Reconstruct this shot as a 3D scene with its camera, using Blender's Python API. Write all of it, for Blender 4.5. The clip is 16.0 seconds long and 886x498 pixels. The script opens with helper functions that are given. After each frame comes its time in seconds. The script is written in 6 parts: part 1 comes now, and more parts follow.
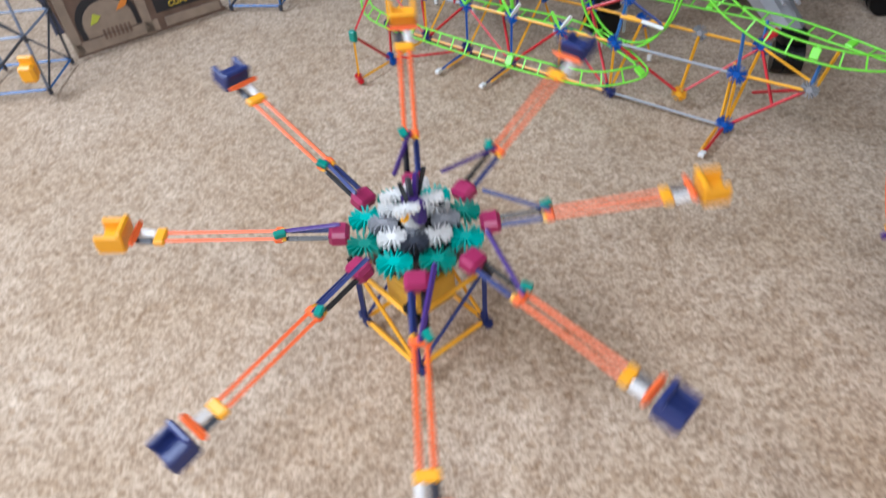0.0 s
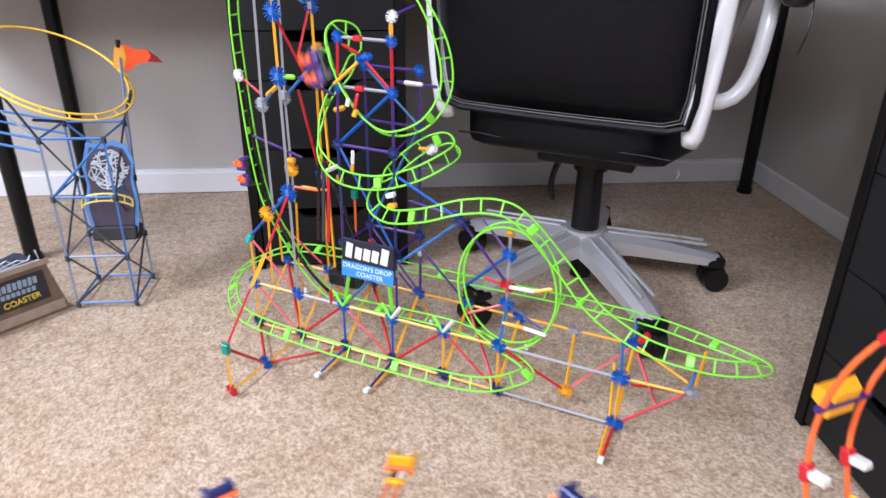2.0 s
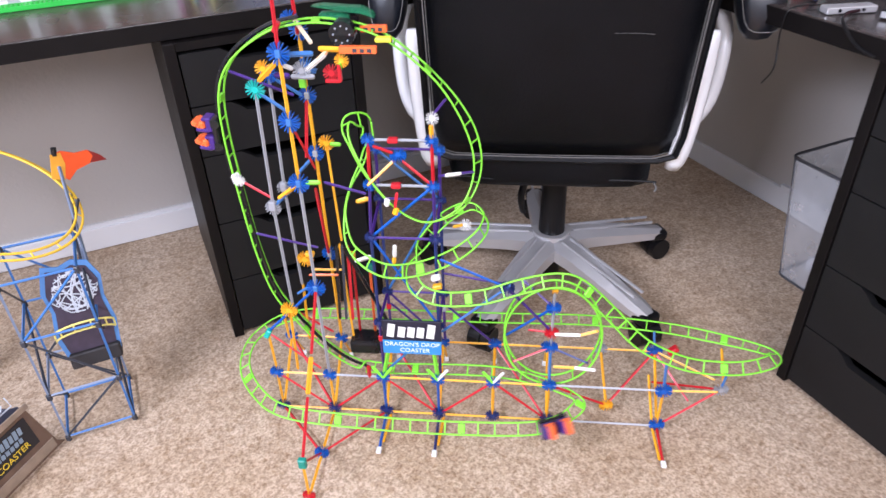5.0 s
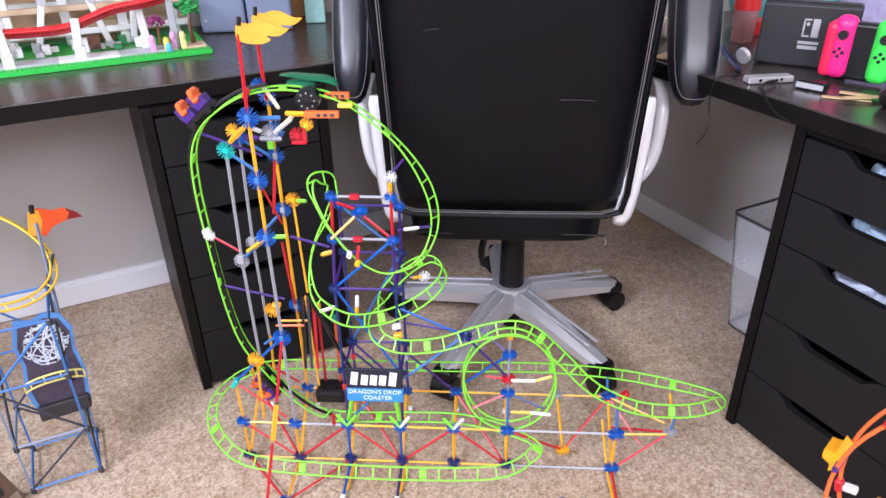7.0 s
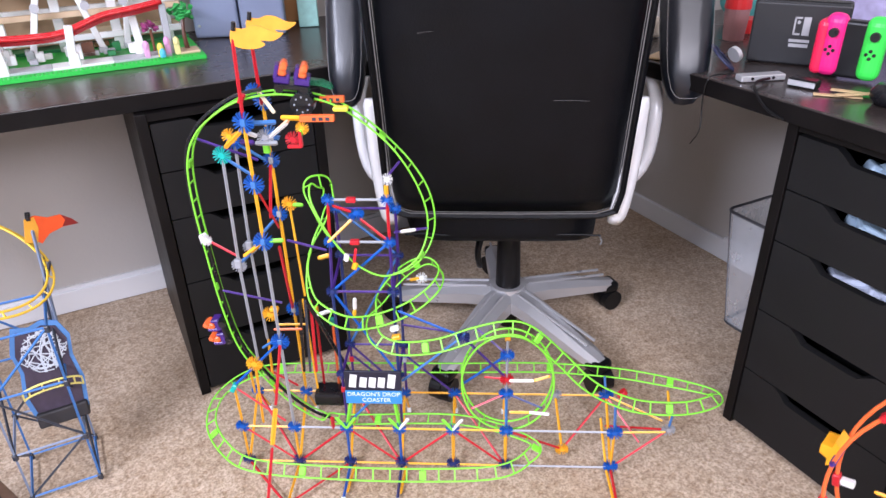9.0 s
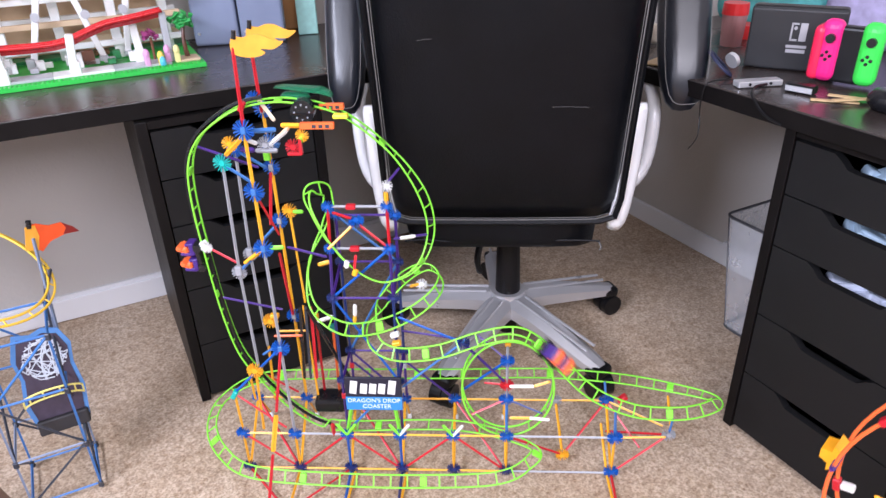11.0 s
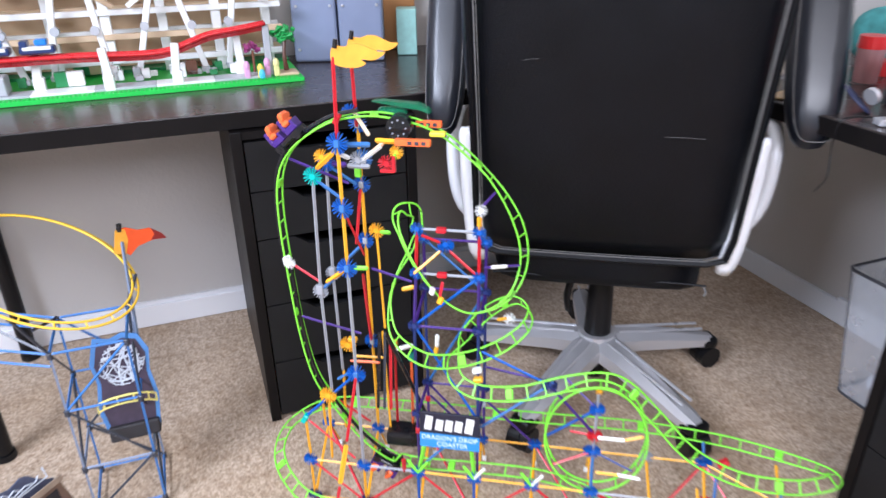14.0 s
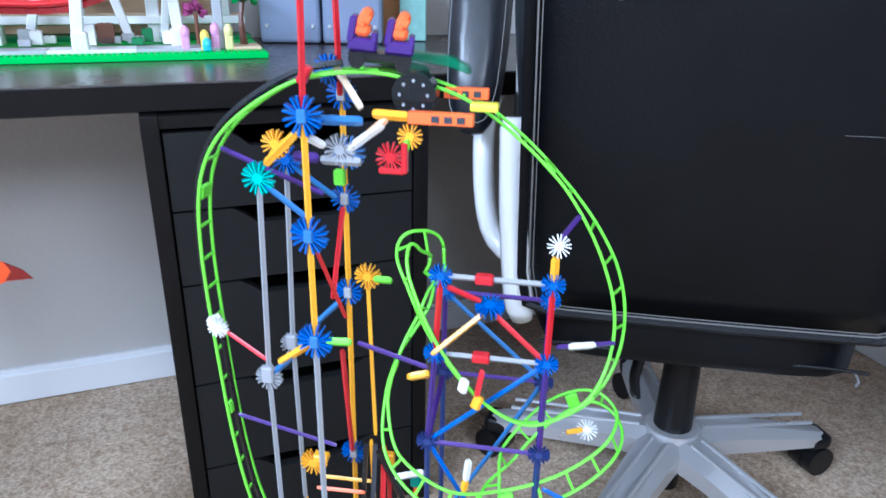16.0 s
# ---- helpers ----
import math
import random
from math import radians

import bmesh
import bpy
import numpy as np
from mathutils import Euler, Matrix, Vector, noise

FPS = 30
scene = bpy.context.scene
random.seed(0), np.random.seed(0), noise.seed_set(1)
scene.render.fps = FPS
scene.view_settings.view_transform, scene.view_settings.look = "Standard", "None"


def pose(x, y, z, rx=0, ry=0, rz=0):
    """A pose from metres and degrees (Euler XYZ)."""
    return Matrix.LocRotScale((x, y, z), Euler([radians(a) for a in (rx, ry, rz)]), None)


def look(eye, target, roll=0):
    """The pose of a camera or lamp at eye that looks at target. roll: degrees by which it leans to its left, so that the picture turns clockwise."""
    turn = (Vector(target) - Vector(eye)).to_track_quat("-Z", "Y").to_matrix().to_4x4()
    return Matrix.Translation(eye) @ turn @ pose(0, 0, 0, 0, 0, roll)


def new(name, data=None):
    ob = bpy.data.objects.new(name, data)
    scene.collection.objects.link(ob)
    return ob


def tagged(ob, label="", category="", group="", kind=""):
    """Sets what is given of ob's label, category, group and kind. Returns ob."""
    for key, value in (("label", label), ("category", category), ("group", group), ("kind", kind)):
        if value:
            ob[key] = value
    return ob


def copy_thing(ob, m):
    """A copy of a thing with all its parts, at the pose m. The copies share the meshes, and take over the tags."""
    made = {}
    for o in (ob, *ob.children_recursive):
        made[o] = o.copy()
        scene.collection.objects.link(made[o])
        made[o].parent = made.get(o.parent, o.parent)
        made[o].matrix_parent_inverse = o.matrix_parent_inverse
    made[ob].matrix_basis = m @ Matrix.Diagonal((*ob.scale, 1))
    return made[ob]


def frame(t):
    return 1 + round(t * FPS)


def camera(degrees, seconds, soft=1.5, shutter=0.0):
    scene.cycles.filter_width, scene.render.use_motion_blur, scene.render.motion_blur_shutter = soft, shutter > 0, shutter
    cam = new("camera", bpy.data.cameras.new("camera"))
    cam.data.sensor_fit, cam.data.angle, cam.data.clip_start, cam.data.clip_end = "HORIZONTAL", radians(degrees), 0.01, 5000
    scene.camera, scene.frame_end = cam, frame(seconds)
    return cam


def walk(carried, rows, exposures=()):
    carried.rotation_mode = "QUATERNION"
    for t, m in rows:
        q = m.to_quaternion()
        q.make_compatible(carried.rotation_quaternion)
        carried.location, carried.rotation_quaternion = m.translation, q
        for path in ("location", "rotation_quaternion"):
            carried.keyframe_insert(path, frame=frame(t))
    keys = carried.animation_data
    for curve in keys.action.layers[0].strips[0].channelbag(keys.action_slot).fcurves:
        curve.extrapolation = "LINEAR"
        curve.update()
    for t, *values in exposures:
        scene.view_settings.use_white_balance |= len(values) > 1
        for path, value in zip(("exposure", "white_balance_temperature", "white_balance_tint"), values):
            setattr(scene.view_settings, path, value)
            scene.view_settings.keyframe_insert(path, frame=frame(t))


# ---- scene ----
cam = camera(64.8, 16.0, shutter=0.5)
PATH = [
    (0, (0.681, -1.025, 0.643), (-0.295, 0.101, -0.692), -4.4),
    (0.5, (0.628, -0.970, 0.671), (-0.346, 0.256, -0.573), -4.8),
    (1, (0.628, -0.938, 0.702), (-0.338, 0.437, -0.382), -3.6),
    (1.5, (0.626, -0.941, 0.748), (-0.270, 0.607, -0.146), -0.9),
    (2, (0.546, -0.946, 0.754), (-0.225, 0.692, -0.097), 0.6),
    (2.5, (0.317, -0.952, 0.909), (-0.208, 0.665, -0.143), 0.8),
    (3, (0.237, -0.874, 0.978), (-0.199, 0.704, -0.171), -2.8),
    (3.2, (0.192, -0.869, 0.990), (-0.183, 0.709, -0.179), -2.8),
    (5.3, (0.122, -0.979, 1.054), (-0.013, 0.687, -0.045), -1.5),
    (5.5, (0.121, -1.000, 1.063), (0.019, 0.678, -0.021), -1.3),
    (6, (0.135, -0.997, 1.056), (0.026, 0.704, 0.010), -1.3),
    (6.5, (0.161, -1.006, 1.060), (0.037, 0.738, 0.089), -1.1),
    (7, (0.159, -1.007, 1.062), (0.037, 0.736, 0.089), -0.9),
    (7.5, (0.155, -1.004, 1.059), (0.037, 0.735, 0.079), -1.1),
    (8, (0.156, -1.008, 1.063), (0.040, 0.732, 0.084), -1.3),
    (8.5, (0.159, -1.011, 1.067), (0.042, 0.731, 0.092), -1.5),
    (9, (0.157, -1.011, 1.064), (0.048, 0.735, 0.095), -1.5),
    (11.5, (0.157, -1.014, 1.070), (0.051, 0.740, 0.115), -1.8),
    (12, (0.156, -1.010, 1.073), (0.056, 0.739, 0.110), -1.8),
    (12.5, (0.150, -1.006, 1.070), (0.058, 0.741, 0.101), -1.5),
    (13, (0.151, -1.012, 1.069), (0.044, 0.733, 0.098), -1.3),
    (13.5, (0.154, -1.011, 1.071), (-0.003, 0.729, 0.098), -1.5),
    (14, (0.126, -0.950, 1.028), (-0.203, 0.820, 0.158), -0.9),
    (14.5, (-0.011, -0.567, 0.875), (-0.310, 1.227, 0.042), 0.4),
    (15, (-0.009, -0.525, 0.870), (-0.369, 1.283, 0.095), -0.6),
    (15.5, (-0.011, -0.524, 0.879), (-0.349, 1.281, 0.087), 0.0),
    (16, (-0.005, -0.536, 0.838), (-0.295, 1.293, 0.084), 1.2),
]
EXPOSURES = [(0, -0.58, 5500, 10), (0.8, -0.28, 5450, 14), (1.5, -0.1, 5600, 16), (3, -0.02, 5850, 20), (5.5, 0.04, 5820, 22), (13.5, 0.04, 5820, 22), (14.2, 0.1, 5400, 13), (14.8, 0.1, 4850, 8), (16, 0.1, 4850, 8)]
walk(cam, [(t, look(eye, target, roll)) for t, eye, target, roll in PATH], EXPOSURES)

# ---- world, light and exposure ----
world = bpy.data.worlds.new("sky_world")
scene.world = world
world.use_nodes = True
_wn = world.node_tree.nodes
_sky = _wn.new("ShaderNodeTexSky")
_sky.sky_type, _sky.sun_disc = "NISHITA", False
_sky.sun_elevation, _sky.sun_rotation = radians(40), radians(240)
_wn["Background"].inputs["Strength"].default_value = 0.12
world.node_tree.links.new(_sky.outputs[0], _wn["Background"].inputs[0])

ROT = 30.5
CA, SA = math.cos(radians(ROT)), math.sin(radians(ROT))


def room(a, b, z=0.0):
    """A point of the room from its distance along the long wall, towards it, and height."""
    return Vector((a * CA - b * SA, a * SA + b * CA, z))


def roompose(a, b, z=0.0, turn=0.0):
    return Matrix.Translation(room(a, b, z)) @ pose(0, 0, 0, 0, 0, ROT + turn)


def area_lamp(name, eye, target, w, h, watts, color):
    lamp = bpy.data.lights.new(name, "AREA")
    lamp.shape, lamp.size, lamp.size_y, lamp.energy, lamp.color = "RECTANGLE", w, h, watts, color
    ob = new(name, lamp)
    ob.matrix_world = look(eye, target)
    return ob


WALL_L, WALL_R, WALL_W, WALL_S = 0.97, 1.2, -1.95, -2.05
area_lamp("window_light_west", room(WALL_W + 0.03, -0.75, 1.86), room(0.2, -0.4, 0.0), 1.3, 0.45, 76, (0.95, 0.975, 1.0))
area_lamp("window_light_south", room(-0.15, WALL_S + 0.03, 1.75), room(0.3, -0.5, 0.0), 1.4, 0.55, 42, (1.0, 0.955, 0.9))

# ---- materials ----
MATS = {}


def mat(name, color, rough=0.5, metal=0.0, vary=0.12, scale=30.0, bump=0.0, bump_scale=200.0, spec=0.5, alpha=1.0, coat=0.0, glow=0.0):
    if name in MATS:
        return MATS[name]
    m = bpy.data.materials.new(name)
    m.use_nodes = True
    nt = m.node_tree
    b = nt.nodes["Principled BSDF"]
    tc = nt.nodes.new("ShaderNodeTexCoord")
    n1 = nt.nodes.new("ShaderNodeTexNoise")
    n1.inputs["Scale"].default_value = scale
    n1.inputs["Detail"].default_value = 5
    nt.links.new(tc.outputs["Object"], n1.inputs["Vector"])
    mix = nt.nodes.new("ShaderNodeMix")
    mix.data_type = "RGBA"
    mix.inputs[6].default_value = (*[c * (1 - vary) for c in color], 1)
    mix.inputs[7].default_value = (*[min(1, c * (1 + vary)) for c in color], 1)
    nt.links.new(n1.outputs["Fac"], mix.inputs[0])
    nt.links.new(mix.outputs[2], b.inputs["Base Color"])
    rr = nt.nodes.new("ShaderNodeMapRange")
    rr.inputs["To Min"].default_value, rr.inputs["To Max"].default_value = max(0, rough - 0.08), min(1, rough + 0.08)
    nt.links.new(n1.outputs["Fac"], rr.inputs["Value"])
    nt.links.new(rr.outputs[0], b.inputs["Roughness"])
    b.inputs["Metallic"].default_value = metal
    b.inputs["Specular IOR Level"].default_value = spec
    b.inputs["Alpha"].default_value = alpha
    b.inputs["Coat Weight"].default_value = coat
    if glow:
        b.inputs["Emission Strength"].default_value = glow
        b.inputs["Emission Color"].default_value = (*color, 1)
    if bump:
        n2 = nt.nodes.new("ShaderNodeTexNoise")
        n2.inputs["Scale"].default_value = bump_scale
        n2.inputs["Detail"].default_value = 3
        nt.links.new(tc.outputs["Object"], n2.inputs["Vector"])
        bp = nt.nodes.new("ShaderNodeBump")
        bp.inputs["Strength"].default_value = bump
        bp.inputs["Distance"].default_value = 0.004
        nt.links.new(n2.outputs["Fac"], bp.inputs["Height"])
        nt.links.new(bp.outputs[0], b.inputs["Normal"])
    MATS[name] = m
    return m


def carpet_material():
    m = bpy.data.materials.new("carpet")
    m.use_nodes = True
    nt = m.node_tree
    b = nt.nodes["Principled BSDF"]
    b.inputs["Roughness"].default_value = 0.95
    b.inputs["Specular IOR Level"].default_value = 0.1
    b.inputs["Sheen Weight"].default_value = 0.25
    tc = nt.nodes.new("ShaderNodeTexCoord")
    big = nt.nodes.new("ShaderNodeTexNoise")
    big.inputs["Scale"].default_value, big.inputs["Detail"].default_value = 5.0, 6
    mid = nt.nodes.new("ShaderNodeTexNoise")
    mid.inputs["Scale"].default_value, mid.inputs["Detail"].default_value = 120.0, 4
    fleck = nt.nodes.new("ShaderNodeTexVoronoi")
    fleck.inputs["Scale"].default_value = 130.0
    for n in (big, mid, fleck):
        nt.links.new(tc.outputs["Object"], n.inputs["Vector"])
    r1 = nt.nodes.new("ShaderNodeValToRGB")
    r1.color_ramp.elements[0].position, r1.color_ramp.elements[1].position = 0.34, 0.68
    r1.color_ramp.elements[0].color, r1.color_ramp.elements[1].color = (0.53, 0.41, 0.295, 1), (0.74, 0.61, 0.47, 1)
    nt.links.new(mid.outputs["Fac"], r1.inputs[0])
    r2 = nt.nodes.new("ShaderNodeValToRGB")
    r2.color_ramp.elements[0].position, r2.color_ramp.elements[1].position = 0.3, 0.7
    r2.color_ramp.elements[0].color, r2.color_ramp.elements[1].color = (0.8, 0.74, 0.66, 1), (1, 1, 1, 1)
    nt.links.new(big.outputs["Fac"], r2.inputs[0])
    r3 = nt.nodes.new("ShaderNodeValToRGB")
    r3.color_ramp.elements[0].position, r3.color_ramp.elements[1].position = 0.02, 0.2
    r3.color_ramp.elements[0].color, r3.color_ramp.elements[1].color = (0.82, 0.77, 0.71, 1), (1, 1, 1, 1)
    sep = nt.nodes.new("ShaderNodeSeparateColor")
    nt.links.new(fleck.outputs["Color"], sep.inputs[0])
    nt.links.new(sep.outputs[0], r3.inputs[0])
    clump = nt.nodes.new("ShaderNodeTexNoise")
    clump.inputs["Scale"].default_value, clump.inputs["Detail"].default_value = 38.0, 5
    nt.links.new(tc.outputs["Object"], clump.inputs["Vector"])
    r4 = nt.nodes.new("ShaderNodeValToRGB")
    r4.color_ramp.elements[0].position, r4.color_ramp.elements[1].position = 0.36, 0.6
    r4.color_ramp.elements[0].color, r4.color_ramp.elements[1].color = (0.84, 0.81, 0.78, 1), (1, 1, 1, 1)
    nt.links.new(clump.outputs["Fac"], r4.inputs[0])
    tuft = nt.nodes.new("ShaderNodeTexNoise")
    tuft.inputs["Scale"].default_value, tuft.inputs["Detail"].default_value = 240.0, 3
    nt.links.new(tc.outputs["Object"], tuft.inputs["Vector"])
    r5 = nt.nodes.new("ShaderNodeValToRGB")
    r5.color_ramp.elements[0].position, r5.color_ramp.elements[1].position = 0.36, 0.56
    r5.color_ramp.elements[0].color, r5.color_ramp.elements[1].color = (0.7, 0.67, 0.65, 1), (1, 1, 1, 1)
    nt.links.new(tuft.outputs["Fac"], r5.inputs[0])
    last = r1.outputs[0]
    for r in (r2, r3, r4, r5):
        mx = nt.nodes.new("ShaderNodeMix")
        mx.data_type, mx.blend_type = "RGBA", "MULTIPLY"
        mx.inputs[0].default_value = 1.0
        nt.links.new(last, mx.inputs[6])
        nt.links.new(r.outputs[0], mx.inputs[7])
        last = mx.outputs[2]
    nt.links.new(last, b.inputs["Base Color"])
    bp = nt.nodes.new("ShaderNodeBump")
    bp.inputs["Strength"].default_value, bp.inputs["Distance"].default_value = 0.5, 0.005
    nt.links.new(mid.outputs["Fac"], bp.inputs["Height"])
    nt.links.new(bp.outputs[0], b.inputs["Normal"])
    return m


CARPET = carpet_material()
PAINT = mat("wall_paint", (0.53, 0.505, 0.475), 0.85, vary=0.03, scale=3, bump=0.25, bump_scale=90)
WHITE_TRIM = mat("white_trim", (0.82, 0.83, 0.85), 0.4, vary=0.03, scale=8)
CEIL = mat("ceiling_paint", (0.66, 0.65, 0.64), 0.9, vary=0.02, scale=4)
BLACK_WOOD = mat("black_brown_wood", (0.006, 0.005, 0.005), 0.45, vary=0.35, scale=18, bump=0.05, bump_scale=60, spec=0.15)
# black-brown tops, base colour lifted to hold greyish reflections of the bricks
DESK_TOP_SHEEN = mat("desk_top_sheen", (0.04, 0.031, 0.028), 0.26, vary=0.3, scale=14, bump=0.04, bump_scale=90)
DRAWER = mat("drawer_front", (0.011, 0.011, 0.0115), 0.5, vary=0.25, scale=9, bump=0.03, bump_scale=300, spec=0.2)
DRAWER_IN = mat("drawer_inside", (0.008, 0.008, 0.009), 0.7)
# one black leather; its blue tint stands in for window sheen
LEATHER = mat("black_leather", (0.003, 0.0034, 0.0048), 0.4, vary=0.4, scale=12, bump=0.2, bump_scale=300, spec=0.19)
# same leather, smoother, with a lighter bluer base for highlights on arms and wings
SHEEN_LEATHER = mat("sheen_black_leather", (0.008, 0.01, 0.016), 0.36, vary=0.3, scale=14, bump=0.06, bump_scale=400, spec=0.7)
STITCH = mat("stitch_thread", (0.16, 0.155, 0.15), 0.7)
SILVER = mat("silver_paint", (0.62, 0.62, 0.64), 0.3, metal=0.55, vary=0.06, scale=6)
PALE_SILVER = mat("pale_silver_plastic", (0.84, 0.85, 0.87), 0.3, metal=0.05, vary=0.05, scale=6)
BLACK_PLASTIC = mat("black_plastic", (0.006, 0.006, 0.007), 0.38, vary=0.2, spec=0.3)
GREEN = mat("lime_plastic", (0.25, 0.82, 0.045), 0.35, vary=0.08)
RED = mat("red_plastic", (0.56, 0.014, 0.024), 0.32, vary=0.1)
YELLOW = mat("yellow_plastic", (0.9, 0.43, 0.015), 0.32, vary=0.08)
ORANGE = mat("orange_plastic", (0.92, 0.16, 0.035), 0.35, vary=0.08)
ORANGE_YEL = mat("amber_plastic", (0.95, 0.42, 0.01), 0.35, vary=0.08)
BLUE = mat("blue_plastic", (0.008, 0.1, 0.46), 0.32, vary=0.1)
NAVY = mat("navy_plastic", (0.02, 0.035, 0.16), 0.35, vary=0.1)
PURPLE = mat("purple_plastic", (0.06, 0.022, 0.19), 0.33, vary=0.1)
TEAL = mat("teal_plastic", (0.01, 0.45, 0.4), 0.32, vary=0.1)
JADE = mat("jade_plastic", (0.01, 0.26, 0.2), 0.32, vary=0.1)
GREY = mat("grey_plastic", (0.33, 0.34, 0.37), 0.32, vary=0.08)
STEEL_BLUE = mat("steel_blue_plastic", (0.05, 0.17, 0.45), 0.33, vary=0.1)
DARK_GREY = mat("dark_grey_plastic", (0.04, 0.045, 0.06), 0.35, vary=0.1)
WHITE = mat("white_plastic", (0.8, 0.8, 0.78), 0.32, vary=0.04)
BLACK = mat("black_gloss_plastic", (0.01, 0.01, 0.012), 0.28, vary=0.1)

# ---- mesh helpers ----


def put_mesh(name, bm, material, parent=None, label="", smooth=False):
    me = bpy.data.meshes.new(name)
    bm.normal_update()
    bm.to_mesh(me)
    bm.free()
    return put_data(name, me, material, parent, label, smooth)


def put_data(name, me, material, parent=None, label="", smooth=False):
    if material is not None and not me.materials:
        for mm in (material if isinstance(material, (list, tuple)) else [material]):
            me.materials.append(mm)
    if smooth:
        for p in me.polygons:
            p.use_smooth = True
    ob = new(name, me)
    if parent is not None:
        ob.parent = parent
    if label:
        ob["label"] = label
    return ob


def part(name, bm, material, parent, label="", m=None, smooth=False):
    ob = put_mesh(name, bm, material, parent, label, smooth)
    if m is not None:
        ob.matrix_basis = m
    return ob


def thing(name, label, category, m=None, group="", kind=""):
    ob = new(name)
    ob.empty_display_size = 0.05
    tagged(ob, label, category, group, kind)
    if m is not None:
        ob.matrix_basis = m
    return ob


def add_box(bm, size, m=None, bevel=0.0, seg=2):
    r = bmesh.ops.create_cube(bm, size=1.0)
    vs = r["verts"]
    bmesh.ops.scale(bm, vec=size, verts=vs)
    if bevel > 0:
        es = list({e for v in vs for e in v.link_edges})
        rb = bmesh.ops.bevel(bm, geom=es, offset=bevel, segments=seg, affect="EDGES", profile=0.5)
        vs = list({v for f in rb["faces"] for v in f.verts} | {v for v in vs if v.is_valid})
    if m is not None:
        bmesh.ops.transform(bm, matrix=m, verts=vs)
    return vs


def box(size, m=None, bevel=0.0, seg=2):
    bm = bmesh.new()
    add_box(bm, size, m, bevel, seg)
    return bm


def add_cyl(bm, r1, r2, h, m=None, n=16, caps=True):
    r = bmesh.ops.create_cone(bm, cap_ends=caps, segments=n, radius1=r1, radius2=r2, depth=h)
    if m is not None:
        bmesh.ops.transform(bm, matrix=m, verts=r["verts"])
    return r["verts"]


def cyl(r1, r2, h, m=None, n=16):
    bm = bmesh.new()
    add_cyl(bm, r1, r2, h, m, n)
    return bm


def spline(points, step, closed=False):
    """Evenly spaced points of a smooth curve through the given ones."""
    pts = [Vector(p) for p in points]
    n = len(pts)
    raw = []
    for i in range(n if closed else n - 1):
        p0 = pts[(i - 1) % n] if closed or i > 0 else pts[0] * 2 - pts[1]
        p1, p2 = pts[i], pts[(i + 1) % n]
        p3 = pts[(i + 2) % n] if closed or i + 2 < n else p2 * 2 - p1
        for k in range(24):
            raw.append(catmull(p0, p1, p2, p3, k / 24))
    raw.append(pts[0].copy() if closed else pts[-1].copy())
    out, left = [raw[0]], step
    for a, b in zip(raw, raw[1:]):
        d = (b - a).length
        pos = 0.0
        while d - pos >= left and d > 0:
            pos += left
            out.append(a.lerp(b, pos / d))
            left = step
        left -= d - pos
    if not closed and (out[-1] - raw[-1]).length > step * 0.4:
        out.append(raw[-1])
    return out


def catmull(p0, p1, p2, p3, t):
    return 0.5 * ((2 * p1) + (p2 - p0) * t + (2 * p0 - 5 * p1 + 4 * p2 - p3) * t * t + (3 * p1 - p0 - 3 * p2 + p3) * t ** 3)


def add_tube(bm, pts, radius, n=6, closed=False, flat=1.0, ref=None):
    """A tube along points; flat squeezes it along its second axis."""
    pts = [Vector(p) for p in pts]
    rings = []
    k = len(pts)
    up = Vector(ref) if ref else None
    for i, p in enumerate(pts):
        a = pts[(i - 1) % k] if closed or i > 0 else p
        b = pts[(i + 1) % k] if closed or i + 1 < k else p
        t = (b - a).normalized()
        if up is None:
            up = Vector((0, 0, 1)) if abs(t.z) < 0.9 else Vector((1, 0, 0))
        s = t.cross(up)
        if s.length < 1e-5:
            s = t.cross(Vector((0.3, 0.9, 0.2)))
        s.normalize()
        u = s.cross(t).normalized()
        if not ref:
            up = u
        r = radius[i] if isinstance(radius, (list, tuple)) else radius
        rings.append([bm.verts.new(p + s * (r * math.cos(2 * math.pi * j / n)) + u * (r * flat * math.sin(2 * math.pi * j / n))) for j in range(n)])
    for i in range(k if closed else k - 1):
        r1, r2 = rings[i], rings[(i + 1) % k]
        for j in range(n):
            bm.faces.new((r1[j], r1[(j + 1) % n], r2[(j + 1) % n], r2[j]))
    if not closed:
        bm.faces.new(rings[0][::-1])
        bm.faces.new(rings[-1])


def tube(pts, radius, n=6, closed=False, flat=1.0, ref=None):
    bm = bmesh.new()
    add_tube(bm, pts, radius, n, closed, flat, ref)
    bmesh.ops.recalc_face_normals(bm, faces=bm.faces)
    return bm


def prism(outline, depth, m=None):
    """An upright slab from an outline in x, z, with its depth along y."""
    bm = bmesh.new()
    f = [bm.verts.new((x, -depth / 2, z)) for x, z in outline]
    b = [bm.verts.new((x, depth / 2, z)) for x, z in outline]
    bm.faces.new(f)
    bm.faces.new(b[::-1])
    k = len(f)
    for i in range(k):
        bm.faces.new((f[i], b[i], b[(i + 1) % k], f[(i + 1) % k]))
    bmesh.ops.recalc_face_normals(bm, faces=bm.faces)
    if m is not None:
        bmesh.ops.transform(bm, matrix=m, verts=bm.verts)
    return bm


